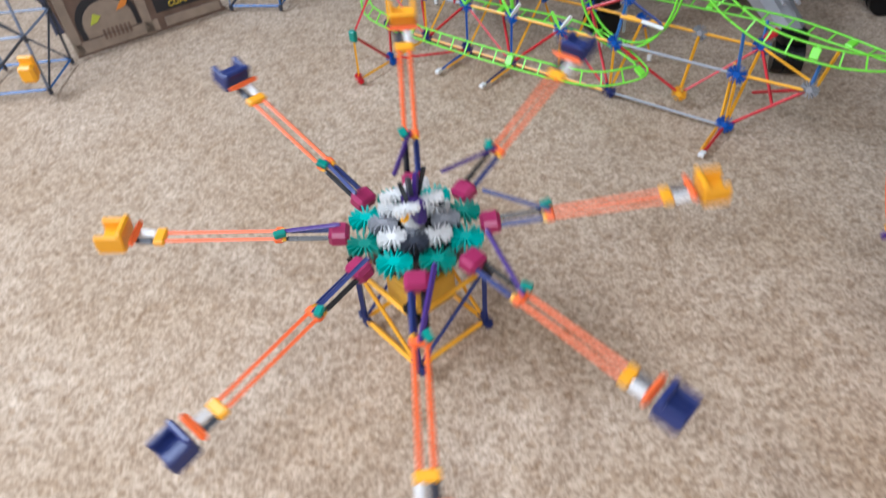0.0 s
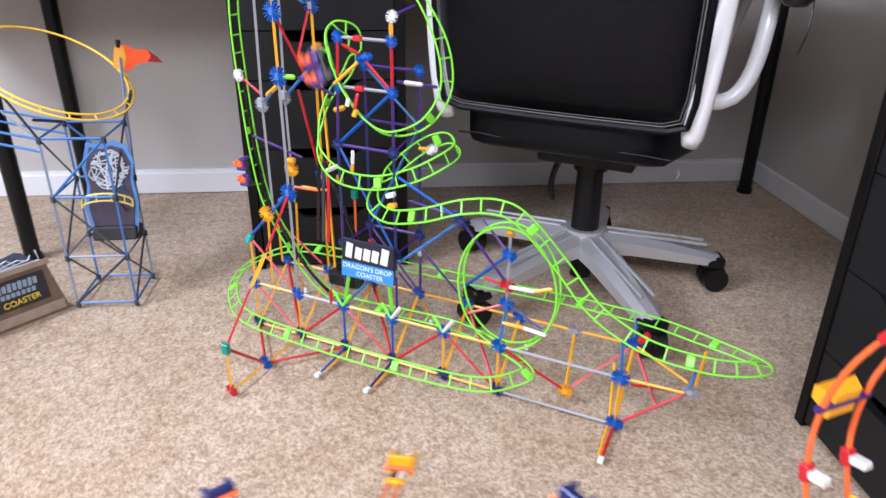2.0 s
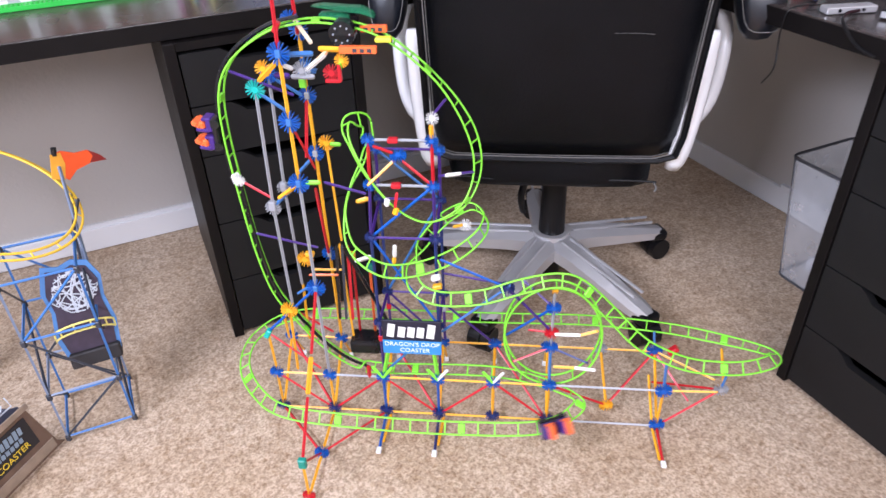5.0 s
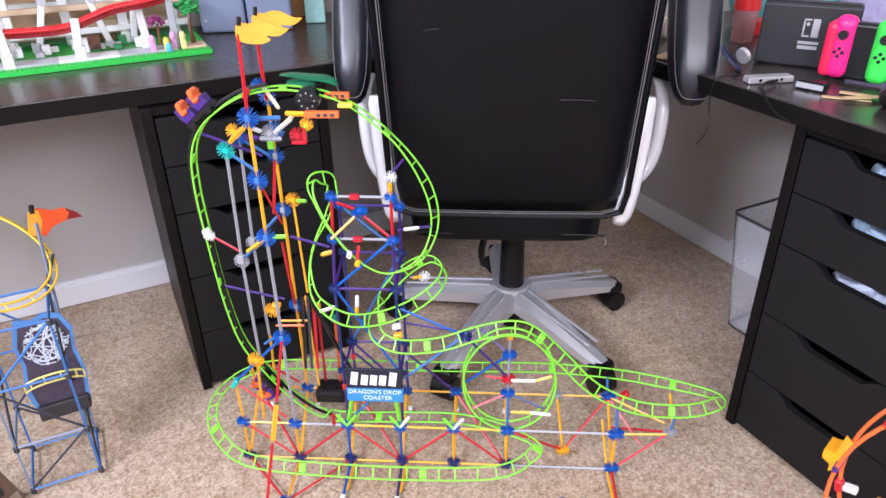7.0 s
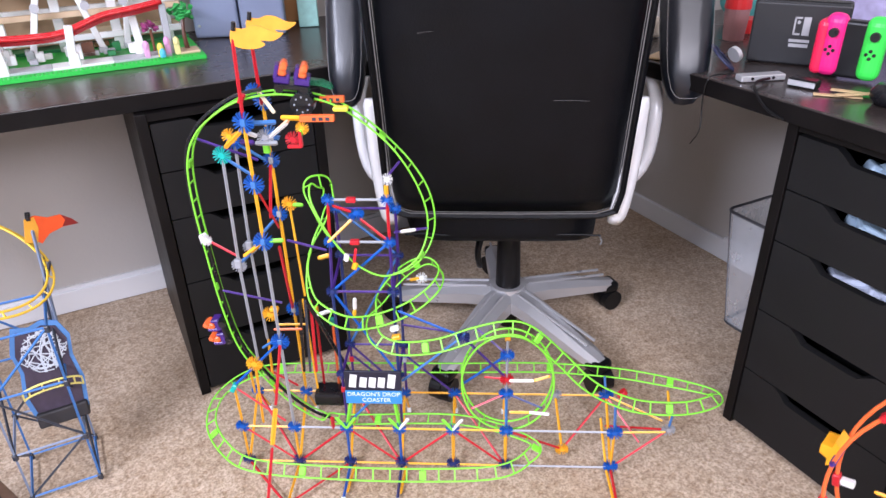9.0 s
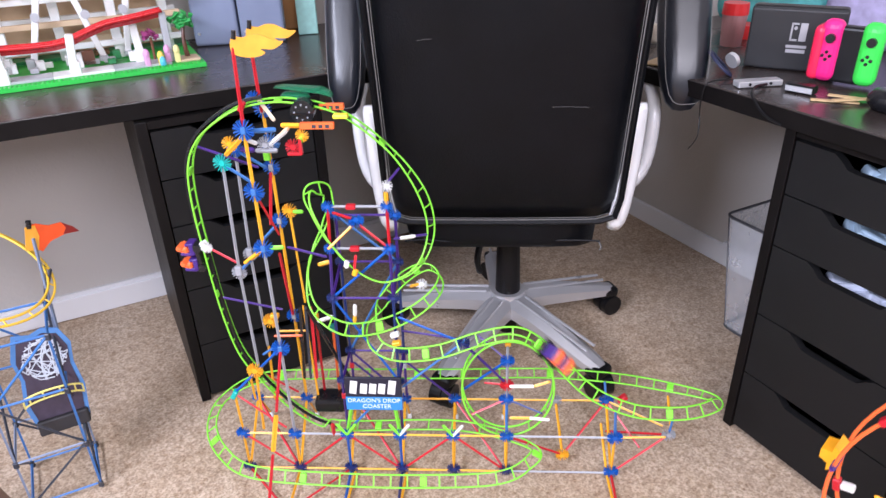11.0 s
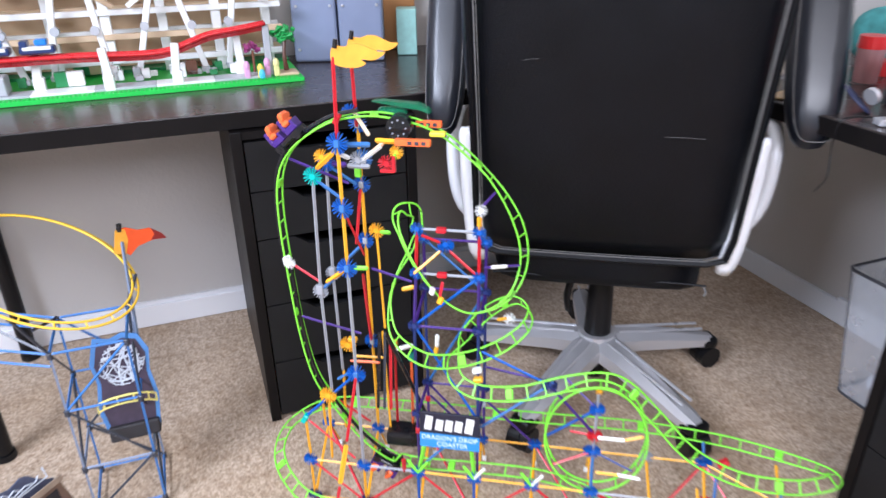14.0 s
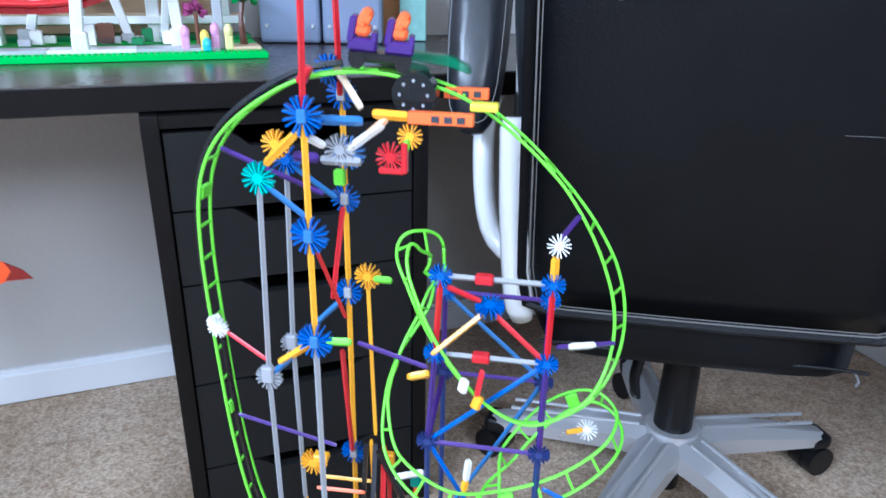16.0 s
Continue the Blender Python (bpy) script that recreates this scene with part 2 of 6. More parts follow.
def text_part(name, words, size, material, parent, m, depth=0.0006, label="", align="CENTER"):
    cu = bpy.data.curves.new(name, "FONT")
    cu.body, cu.size, cu.extrude, cu.align_x, cu.align_y = words, size, depth, align, "CENTER"
    cu.materials.append(material)
    ob = new(name, cu)
    dg = bpy.context.evaluated_depsgraph_get()
    me = bpy.data.meshes.new_from_object(ob.evaluated_get(dg))
    bpy.data.objects.remove(ob)
    if not me.materials:
        me.materials.append(material)
    o = put_data(name, me, None, parent, label)
    o.matrix_basis = m
    return o


# ---- construction-toy pieces ----
SHARED = {}


def rod_mesh(length, material, r=0.0027):
    key = ("rod", round(length, 3), material.name, r)
    if key not in SHARED:
        bm = bmesh.new()
        rings = []
        for z, k in ((0, 0.7), (0.003, 1), (length - 0.003, 1), (length, 0.7)):
            rings.append([bm.verts.new((k * (r if j % 2 == 0 else r * 0.66) * math.cos(j * math.pi / 4), k * (r if j % 2 == 0 else r * 0.66) * math.sin(j * math.pi / 4), z)) for j in range(8)])
        for a, b in zip(rings, rings[1:]):
            for j in range(8):
                bm.faces.new((a[j], a[(j + 1) % 8], b[(j + 1) % 8], b[j]))
        bm.faces.new(rings[0][::-1])
        bm.faces.new(rings[-1])
        me = bpy.data.meshes.new("rod")
        bm.to_mesh(me)
        bm.free()
        me.materials.append(material)
        SHARED[key] = me
    return SHARED[key]


def aim(p, q):
    p, q = Vector(p), Vector(q)
    return Matrix.Translation(p) @ (q - p).to_track_quat("Z", "Y").to_matrix().to_4x4()


def rod(parent, p, q, material, inset=0.007, r=0.0027, name="rod"):
    p, q = Vector(p), Vector(q)
    d = (q - p)
    if d.length < 0.004:
        return None
    n = d.normalized()
    i = inset if d.length > 3 * inset else 0
    a, b = p + n * i, q - n * i
    ob = new(name, rod_mesh((b - a).length, material, r))
    ob.parent = parent
    ob.matrix_basis = aim(a, b)
    return ob


def star_mesh(material, slots=8, span=360):
    key = ("star", material.name, slots, span)
    if key not in SHARED:
        bm = bmesh.new()
        outline = []
        for i in range(slots):
            for off in (-13, 13):
                mid = i * 45 + off
                outline += [(0.0042, mid - 7), (0.0134, mid - 2.7), (0.0134, mid + 2.7), (0.0042, mid + 7)]
        top = [bm.verts.new((r * math.cos(radians(a)), r * math.sin(radians(a)), 0.003)) for r, a in outline]
        low = [bm.verts.new((r * math.cos(radians(a)), r * math.sin(radians(a)), -0.003)) for r, a in outline]
        bm.faces.new(top)
        bm.faces.new(low[::-1])
        k = len(top)
        for i in range(k):
            bm.faces.new((low[i], low[(i + 1) % k], top[(i + 1) % k], top[i]))
        me = bpy.data.meshes.new("connector")
        bm.to_mesh(me)
        bm.free()
        me.materials.append(material)
        SHARED[key] = me
    return SHARED[key]


def star(parent, p, material, rx=90, ry=0, rz=0, slots=8, scale=1.0, name="connector"):
    ob = new(name, star_mesh(material, slots))
    ob.parent = parent
    ob.matrix_basis = pose(p[0], p[1], p[2], rx, ry, rz) @ Matrix.Diagonal((scale, scale, scale, 1))
    return ob


def clip_mesh(material):
    key = ("clip", material.name)
    if key not in SHARED:
        bm = box((0.011, 0.008, 0.016), None, 0.0015, 1)
        me = bpy.data.meshes.new("clip")
        bm.to_mesh(me)
        bm.free()
        me.materials.append(material)
        SHARED[key] = me
    return SHARED[key]


def clip(parent, p, q, material, name="clip", scale=1.0):
    ob = new(name, clip_mesh(material))
    ob.parent = parent
    ob.matrix_basis = aim(p, q) @ Matrix.Diagonal((scale, scale, scale, 1))
    return ob

# ---- setting ----


def wall(name, a0, a1, b0, b1, z0, z1, material, label, category="wall"):
    bm = box((a1 - a0, b1 - b0, z1 - z0))
    ob = put_mesh(name, bm, material)
    ob.matrix_basis = roompose((a0 + a1) / 2, (b0 + b1) / 2, (z0 + z1) / 2)
    tagged(ob, label, category, kind="structure")
    return ob


def build_setting():
    bm = bmesh.new()
    bmesh.ops.create_grid(bm, x_segments=60, y_segments=60, size=0.5)
    bmesh.ops.scale(bm, vec=(4.2, 4.2, 1), verts=bm.verts)
    for v in bm.verts:
        v.co.z = 0.002 * (noise.noise(v.co * 3.0) - 0.5) - 0.001
    floor = put_mesh("floor", bm, CARPET, smooth=True)
    floor.matrix_basis = roompose(-0.54, -0.72, 0)
    tagged(floor, "beige flecked cut-pile carpet covering the floor", "carpet", kind="structure")
    t = 0.12
    wall("wall_north", WALL_W - t, WALL_R + t, WALL_L, WALL_L + t, -0.05, 2.45, PAINT, "plain greige painted wall behind the desk")
    wall("wall_east", WALL_R, WALL_R + t, WALL_S - t, WALL_L, -0.05, 2.45, PAINT, "plain greige painted wall beside the desk")
    # west wall with a window opening
    wall("wall_west", WALL_W - t, WALL_W, WALL_S - t, -1.6, -0.05, 2.45, PAINT, "plain greige painted wall")
    wall("wall_west_b", WALL_W - t, WALL_W, 0.1, WALL_L, -0.05, 2.45, PAINT, "plain greige painted wall")
    wall("wall_west_sill", WALL_W - t, WALL_W, -1.6, 0.1, -0.05, 0.8, PAINT, "plain greige painted wall under the window")
    wall("wall_west_head", WALL_W - t, WALL_W, -1.6, 0.1, 2.1, 2.45, PAINT, "plain greige painted wall over the window")
    wall("wall_south", WALL_W, -0.9, WALL_S - t, WALL_S, -0.05, 2.45, PAINT, "plain greige painted wall")
    wall("wall_south_b", 0.6, WALL_R, WALL_S - t, WALL_S, -0.05, 2.45, PAINT, "plain greige painted wall")
    wall("wall_south_sill", -0.9, 0.6, WALL_S - t, WALL_S, -0.05, 0.85, PAINT, "plain greige painted wall under the window")
    wall("wall_south_head", -0.9, 0.6, WALL_S - t, WALL_S, 2.05, 2.45, PAINT, "plain greige painted wall over the window")
    wall("ceiling", WALL_W - t, WALL_R + t, WALL_S - t, WALL_L + t, 2.45, 2.55, CEIL, "plain white ceiling", "ceiling")
    # baseboards with a small stepped top
    for name, a0, a1, b0, b1 in (("baseboard_north", WALL_W, WALL_R - 0.016, WALL_L - 0.014, WALL_L - 0.0005), ("baseboard_east", WALL_R - 0.014, WALL_R - 0.0005, WALL_S, WALL_L)):
        bm = box((a1 - a0, b1 - b0, 0.064), None, 0.003, 2)
        add_box(bm, (a1 - a0 - 0.002, (b1 - b0) * 0.55, 0.012), pose(0, (b1 - b0) * 0.2 if "north" in name else 0, 0.036))
        ob = put_mesh(name, bm, WHITE_TRIM)
        ob.matrix_basis = roompose((a0 + a1) / 2, (b0 + b1) / 2, 0.032)
        tagged(ob, "white painted wooden baseboard along the wall", "baseboard", kind="structure")


def desk_leg(a, b, top):
    leg = thing("table_support", "slim round black metal support under the desk", "desk support", roompose(a, b, 0), group="desk supports")
    part("tube", cyl(0.0185, 0.021, top - 0.02, pose(0, 0, 0.012 + (top - 0.02) / 2), 20), BLACK_PLASTIC, leg, smooth=False)
    part("foot", cyl(0.023, 0.022, 0.014, pose(0, 0, 0.007), 20), BLACK_PLASTIC, leg)
    part("mounting_plate", box((0.1, 0.1, 0.008), pose(0, 0, top - 0.004), 0.003), BLACK_PLASTIC, leg)
    return leg


DESK_UNDER, DESK_Z = 0.668, 0.702


def build_desks():
    left = thing("desk", "dark black-brown desk top along the wall", "desk", roompose(-0.18, 0.705, DESK_UNDER))
    part("tabletop", box((2.1, 0.53, DESK_Z - DESK_UNDER), pose(0, 0, (DESK_Z - DESK_UNDER) / 2), 0.003), DESK_TOP_SHEEN, left)
    # near-black strip over the front, without the top's painted-in sheen
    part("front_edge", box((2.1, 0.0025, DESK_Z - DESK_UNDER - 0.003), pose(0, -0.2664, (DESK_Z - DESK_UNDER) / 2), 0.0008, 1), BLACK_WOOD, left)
    right = thing("desk", "dark black-brown desk top on a drawer unit by the wall", "desk", roompose(0.924, -0.19, DESK_UNDER))
    part("tabletop", box((0.549, 1.25, DESK_Z - DESK_UNDER), pose(0, 0, (DESK_Z - DESK_UNDER) / 2), 0.003), DESK_TOP_SHEEN, right)
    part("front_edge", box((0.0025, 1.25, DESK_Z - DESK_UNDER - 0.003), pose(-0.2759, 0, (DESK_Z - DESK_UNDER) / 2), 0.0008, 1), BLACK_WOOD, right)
    # inner corner piece between both tops
    bm = prism([(-0.13, 0), (0.0, 0), (0.0, DESK_Z - DESK_UNDER), (-0.13, DESK_Z - DESK_UNDER)], 0.1)
    part("corner_strip", bm, DESK_TOP_SHEEN, right, m=pose(-0.2795, 0.575, 0.0005))
    desk_leg(-0.86, 0.515, DESK_UNDER)
    desk_leg(-0.865, 0.915, DESK_UNDER)
    desk_leg(1.11, 0.86, DESK_UNDER)


def drawer_front_mesh(w, h):
    """A drawer front with a scooped grip cut into its top edge."""
    pts = [(-w / 2, 0), (w / 2, 0), (w / 2, h)]
    g, d = w * 0.27, 0.022
    edge = []
    for i in range(13):
        f = i / 12
        x = g - 2 * g * f
        k = min(1.0, max(0.0, min(f, 1 - f) / 0.2))
        k = k * k * (3 - 2 * k)
        edge.append((x, h - d * k))
    pts += edge + [(-w / 2, h)]
    bm = prism(pts, 0.016)
    return bm


def drawer_unit(name_label, m, stuff):
    """Five drawers between thick sides; its front looks along -y, its front left bottom corner is the origin."""
    w, dep, h, s = 0.36, 0.5, DESK_UNDER - 0.001, 0.021
    u = thing("drawer_unit", name_label, "drawer unit", m, group="drawer units")
    part("side_panel", box((s, dep, h), pose(s / 2, dep / 2, h / 2), 0.0015), BLACK_WOOD, u)
    part("side_panel", box((s, dep, h), pose(w - s / 2, dep / 2, h / 2), 0.0015), BLACK_WOOD, u)
    part("top_panel", box((w - 2 * s, dep - 0.002, 0.015), pose(w / 2, dep / 2 + 0.002, h - 0.0085)), BLACK_WOOD, u)
    part("back_panel", box((w - 2 * s, 0.008, h - 0.03), pose(w / 2, dep - 0.006, h / 2)), BLACK_WOOD, u)
    part("plinth", box((w - 2 * s, 0.014, 0.03), pose(w / 2, 0.03, 0.018)), BLACK_WOOD, u)
    hs = [0.098, 0.099, 0.148, 0.139, 0.137]
    z = h - 0.019
    for i, dh in enumerate(hs):
        z -= dh + 0.003
        f = part("drawer", drawer_front_mesh(w - 2 * s - 0.005, dh), DRAWER, u, m=pose(w / 2, 0.011, z))
        part("tray", box((w - 2 * s - 0.02, dep - 0.06, 0.006), pose(0, dep / 2 - 0.02, 0.02)), DRAWER_IN, f)
        if i in stuff:
            col = stuff[i]
            random.seed(40 + i)
            for k in range(7):
                part("oddment", box((0.03 + 0.03 * random.random(), 0.05, 0.02), pose(-0.05 + 0.018 * k, 0.05 + 0.02 * random.random(), dh - 0.045 + 0.006 * random.random(), random.uniform(-20, 20), random.uniform(-25, 25), random.uniform(0, 60)), 0.006, 2), col, f)
    return u


def build_bin():
    b = thing("waste_bin", "grey wire mesh waste bin with a clear liner on carpet", "waste bin", roompose(1.03, -0.045, 0))
    film = mat("clear_film", (0.82, 0.85, 0.9), 0.22, alpha=0.3, vary=0.1, scale=25, bump=0.8, bump_scale=18)
    mesh = mat("wire_mesh_grey", (0.1, 0.1, 0.11), 0.45, metal=0.6)

    def ring(w, d, z, seg=8):
        pts = []
        for cx, cy, a0 in ((1, 1, 0), (-1, 1, 90), (-1, -1, 180), (1, -1, 270)):
            for k in range(4):
                a = radians(a0 + 30 * k)
                pts.append(Vector((cx * (w - 0.02) + 0.02 * math.cos(a), cy * (d - 0.02) + 0.02 * math.sin(a), z)))
        return pts
    levels = [(0.088, 0.1, 0.004), (0.093, 0.113, 0.1), (0.098, 0.125, 0.2), (0.102, 0.135, 0.309)]
    part("rim", tube(ring(0.103, 0.136, 0.311), 0.0036, 6, True), mesh, b, "dark metal rim")
    part("base_ring", tube(ring(0.088, 0.1, 0.006), 0.0035, 6, True), mesh, b)
    bm = bmesh.new()
    prev = None
    for w, d, z in levels:
        cur = [bm.verts.new(p + Vector((0.004 * noise.noise(p * 30), 0.004 * noise.noise(p * 31), 0))) for p in ring(w, d, z)]
        if prev:
            for j in range(16):
                bm.faces.new((prev[j], prev[(j + 1) % 16], cur[(j + 1) % 16], cur[j]))
        else:
            bm.faces.new(cur[::-1])
        prev = cur
    part("liner", bm, film, b, "clear crumpled bin liner")
    for k in range(4):
        sx, sy = ((1, 1), (1, -1), (-1, 1), (-1, -1))[k]
        part("upright", tube([(sx * 0.082, sy * 0.094, 0.006), (sx * 0.097, sy * 0.13, 0.311)], 0.002, 5), mesh, b)
    bm = bmesh.new()
    random.seed(5)
    for k in range(9):
        r = bmesh.ops.create_icosphere(bm, subdivisions=1, radius=0.022)
        off = Vector((random.uniform(-0.05, 0.05), random.uniform(-0.07, 0.07), 0.03 + random.uniform(0, 0.05)))
        for v in r["verts"]:
            v.co = v.co * random.uniform(0.7, 1.2) + off
    part("rubbish", bm, mat("crumpled_paper", (0.55, 0.56, 0.6), 0.6), b, "crumpled pale rubbish")


# ---- office chair ----


def pad(w0, w1, h, thick, rows=14, cols=12, power=5.0):
    """A cushion slab: width w0 at the bottom, w1 at the top, in x, z, bulging along y."""
    bm = bmesh.new()
    faces = []
    for side in (-1, 1):
        g = []
        for i in range(rows + 1):
            v = i / rows * 2 - 1
            line = []
            for j in range(cols + 1):
                u = j / cols * 2 - 1
                # square to rounded square
                k = (abs(u) ** power + abs(v) ** power) ** (1 / power)
                m = max(abs(u), abs(v))
                s = m / k if k > 0 else 1
                uu, vv = u * s, v * s
                w = w0 + (w1 - w0) * (vv + 1) / 2
                e = max(0.0, 1 - max(abs(u), abs(v)) ** 6)
                line.append(bm.verts.new((uu * w / 2, side * (thick / 2) * (0.25 + 0.75 * e ** 0.5), (vv + 1) / 2 * h)))
            g.append(line)
        for i in range(rows):
            for j in range(cols):
                f = (g[i][j], g[i][j + 1], g[i + 1][j + 1], g[i + 1][j])
                bm.faces.new(f if side < 0 else f[::-1])
        faces.append(g)
    a, b = faces
    rim = [(0, j) for j in range(cols)] + [(i, cols) for i in range(rows)] + [(rows, j) for j in range(cols, 0, -1)] + [(i, 0) for i in range(rows, 0, -1)]
    for k in range(len(rim)):
        i, j = rim[k]
        i2, j2 = rim[(k + 1) % len(rim)]
        bm.faces.new((a[i2][j2], a[i][j], b[i][j], b[i2][j2]))
    bmesh.ops.recalc_face_normals(bm, faces=bm.faces)
    return bm


def build_chair():
    cx, cy = 0.224, 0.473
    ch = thing("office_chair", "black leather executive office chair with silver arms and star base", "office chair", pose(cx, cy, 0))
    # backrest leans back a little; a stitched panel on its rear, soft side wings round it
    bx = -0.023
    bp = pose(bx, -0.175, 0.432, 7, 0, 0)
    back = part("backrest", pad(0.472, 0.505, 0.66, 0.085, power=16.0), LEATHER, ch, "black leather back with pale stitching", m=bp, smooth=True)

    def seam(inset, y, rise):
        pts = []
        for k in range(72):
            a = 2 * math.pi * k / 72
            c, s = math.cos(a), math.sin(a)
            p = 22.0
            r = (abs(c) ** p + abs(s) ** p) ** (-1 / p)
            v = s * r
            w = 0.472 + 0.033 * (v + 1) / 2
            pts.append((c * r * (w / 2 - inset), y, 0.33 + v * (0.33 - rise) + (0.004 * c * c if v < 0 else 0)))
        return pts
    part("stitching", tube(seam(0.013, -0.0375, 0.013), 0.0011, 5, True), STITCH, back, "pale stitched seam")
    part("inner_stitching", tube(seam(0.0175, -0.0392, 0.0185), 0.0006, 5, True), STITCH, back)
    part("piping", tube(seam(0.004, -0.03, 0.003), 0.0065, 6, True), LEATHER, back)
    for sd in (-1, 1):
        wing = spline([(sd * 0.216, 0.022, 0.05), (sd * 0.222, 0.03, 0.2), (sd * 0.236, 0.036, 0.36), (sd * 0.244, 0.036, 0.5), (sd * 0.24, 0.028, 0.62)], 0.03)
        part("side_wing", tube(wing, [0.016 + 0.01 * math.sin(math.pi * i / (len(wing) - 1)) for i in range(len(wing))], 10), SHEEN_LEATHER, back, smooth=True)
    # the seat's rear roll shows under the back
    seat = part("seat", pad(0.455, 0.465, 0.11, 0.5, 10, 14, 12.0), LEATHER, ch, m=pose(bx, 0.062, 0.34), smooth=True)
    part("seat_seam", tube([(-0.205 + 0.041 * k, -0.2455 + 0.0015 * math.sin(2.1 * k), 0.037 + 0.002 * math.sin(1.7 * k)) for k in range(11)], 0.0022, 6), LEATHER, seat)
    scuffs = bmesh.new()
    for x0, z0, x1, z1 in ((-0.155, 0.385, -0.128, 0.388), (0.085, 0.26, 0.15, 0.2585)):
        add_tube(scuffs, [(x0, -0.0432, z0), ((x0 + x1) / 2, -0.0434, (z0 + z1) / 2 + 0.001), (x1, -0.0432, z1)], 0.0003, 4)
    part("scuff", scuffs, STITCH, back, "pale scratch in the leather")
    part("seat_plate", box((0.2, 0.2, 0.03), pose(0.0, 0.03, 0.318), 0.006), BLACK_PLASTIC, ch)
    # arms: pale side bar, bent tube and padded rest
    for s in (-1, 1):
        ox = bx
        e = 0.222
        out = 0.038 if s > 0 else 0.0
        bar = spline([(ox + s * (e + 0.008), -0.18, 0.405), (ox + s * (e + 0.016), -0.195, 0.46), (ox + s * (e + 0.025), -0.2, 0.56), (ox + s * (e + 0.03), -0.196, 0.675)], 0.02)
        arm = part("arm", tube(bar, [0.014] + [0.019] * (len(bar) - 2) + [0.015], 10, flat=0.6, ref=(0, 1, 0)), PALE_SILVER, ch, "pale silver side bar", smooth=True)
        bend = spline([(ox + s * (e + 0.008), -0.13, 0.47), (ox + s * (e + 0.05) + out * 0.2, -0.1, 0.478), (ox + s * (e + 0.072) + out * 0.3, -0.085, 0.53), (ox + s * (e + 0.08) + out * 0.3, -0.06, 0.63), (ox + s * (e + 0.072) + out * 0.3, 0.02, 0.67), (ox + s * (e + 0.05), 0.12, 0.67), (ox + s * (e + 0.04), 0.22, 0.64), (ox + s * (e + 0.01), 0.26, 0.54), (ox + s * (e - 0.03), 0.2, 0.42)], 0.02)
        part("arm_tube", tube(bend, 0.0145, 8), PALE_SILVER, arm, "bent silver arm tube", smooth=True)
        rest = part("armrest", pad(0.08 + out * 0.5, 0.08 + out * 0.5, 0.42, 0.065, 12, 6, 3.0), SHEEN_LEATHER, ch, "padded black leather armrest", m=pose(ox + s * (e + 0.09) + out, -0.13, 0.637, -22, 0, 0), smooth=True)
        ol = []
        for k in range(36):
            a = 2 * math.pi * k / 36
            c, q = math.cos(a), math.sin(a)
            r = (abs(c) ** 4 + abs(q) ** 4) ** -0.25
            ol.append((c * r * (0.034 + out * 0.25), -0.0305, 0.21 + q * r * 0.2))
        part("stitching", tube(ol, 0.0008, 5, True), STITCH, rest)
        post = spline([(ox + s * (e + 0.017), -0.165, 0.70), (ox + s * (e + 0.02), -0.15, 0.78), (ox + s * (e + 0.022), -0.14, 0.88)], 0.03)
        part("arm_post", tube(post, 0.017, 8, flat=0.7, ref=(0, 1, 0)), PALE_SILVER, arm, smooth=True)
        part("bracket", box((0.03, 0.06, 0.05), pose(ox + s * (e + 0.02), -0.14, 0.68), 0.008), BLACK_PLASTIC, ch)
    # lift column
    part("gas_lift", cyl(0.031, 0.027, 0.17, pose(0, 0, 0.215), 24), BLACK_PLASTIC, ch)
    part("lift_sleeve", cyl(0.036, 0.034, 0.05, pose(0, 0, 0.305), 24), BLACK_PLASTIC, ch)
    part("lift_end", cyl(0.024, 0.024, 0.08, pose(0, 0, 0.068), 20), BLACK_PLASTIC, ch)
    part("lever", tube(spline([(-0.02, 0, 0.325), (-0.06, -0.02, 0.3), (-0.075, -0.03, 0.25), (-0.07, -0.03, 0.21)], 0.015), 0.012, 8, flat=0.5), BLACK_PLASTIC, ch, "black plastic height lever", smooth=True)
    part("thread", tube(spline([(0.19, -0.13, 0.345), (0.194, -0.138, 0.337), (0.19, -0.14, 0.33)], 0.004), 0.002, 5), STITCH, ch, "loose pale thread under the seat")
    hub = part("star_base", cyl(0.05, 0.043, 0.055, pose(0, 0, 0.118), 28), SILVER, ch, "silver five-star base")
    for i in range(5):
        a = -48 + 72 * i
        turn = pose(0, 0, 0, 0, 0, a)
        bm = bmesh.new()
        sec = []
        for x, w, zc, hh in ((0.03, 0.037, 0.118, 0.046), (0.1, 0.034, 0.112, 0.042), (0.2, 0.03, 0.094, 0.034), (0.27, 0.026, 0.08, 0.026), (0.305, 0.02, 0.073, 0.02)):
            ring = []
            for dx, dz in ((-1, -1), (1, -1), (1, 0.35), (0.45, 1), (-0.45, 1), (-1, 0.35)):
                ring.append(bm.verts.new((x, dx * w, zc + dz * hh / 2)))
            sec.append(ring)
        for p, q in zip(sec, sec[1:]):
            for j in range(6):
                bm.faces.new((p[j], p[(j + 1) % 6], q[(j + 1) % 6], q[j]))
        bm.faces.new(sec[0][::-1])
        bm.faces.new(sec[-1])
        bmesh.ops.transform(bm, matrix=turn, verts=bm.verts)
        bmesh.ops.recalc_face_normals(bm, faces=bm.faces)
        leg = part("base_arm", bm, SILVER, hub, "silver base arm with ridged top")
        r1 = cyl(0.0035, 0.0035, 0.22, turn @ pose(0.16, 0.013, 0.1255, 0, 97, 0), 8)
        add_cyl(r1, 0.0035, 0.0035, 0.22, turn @ pose(0.16, -0.013, 0.1255, 0, 97, 0), 8)
        part("ridge", r1, SILVER, hub)
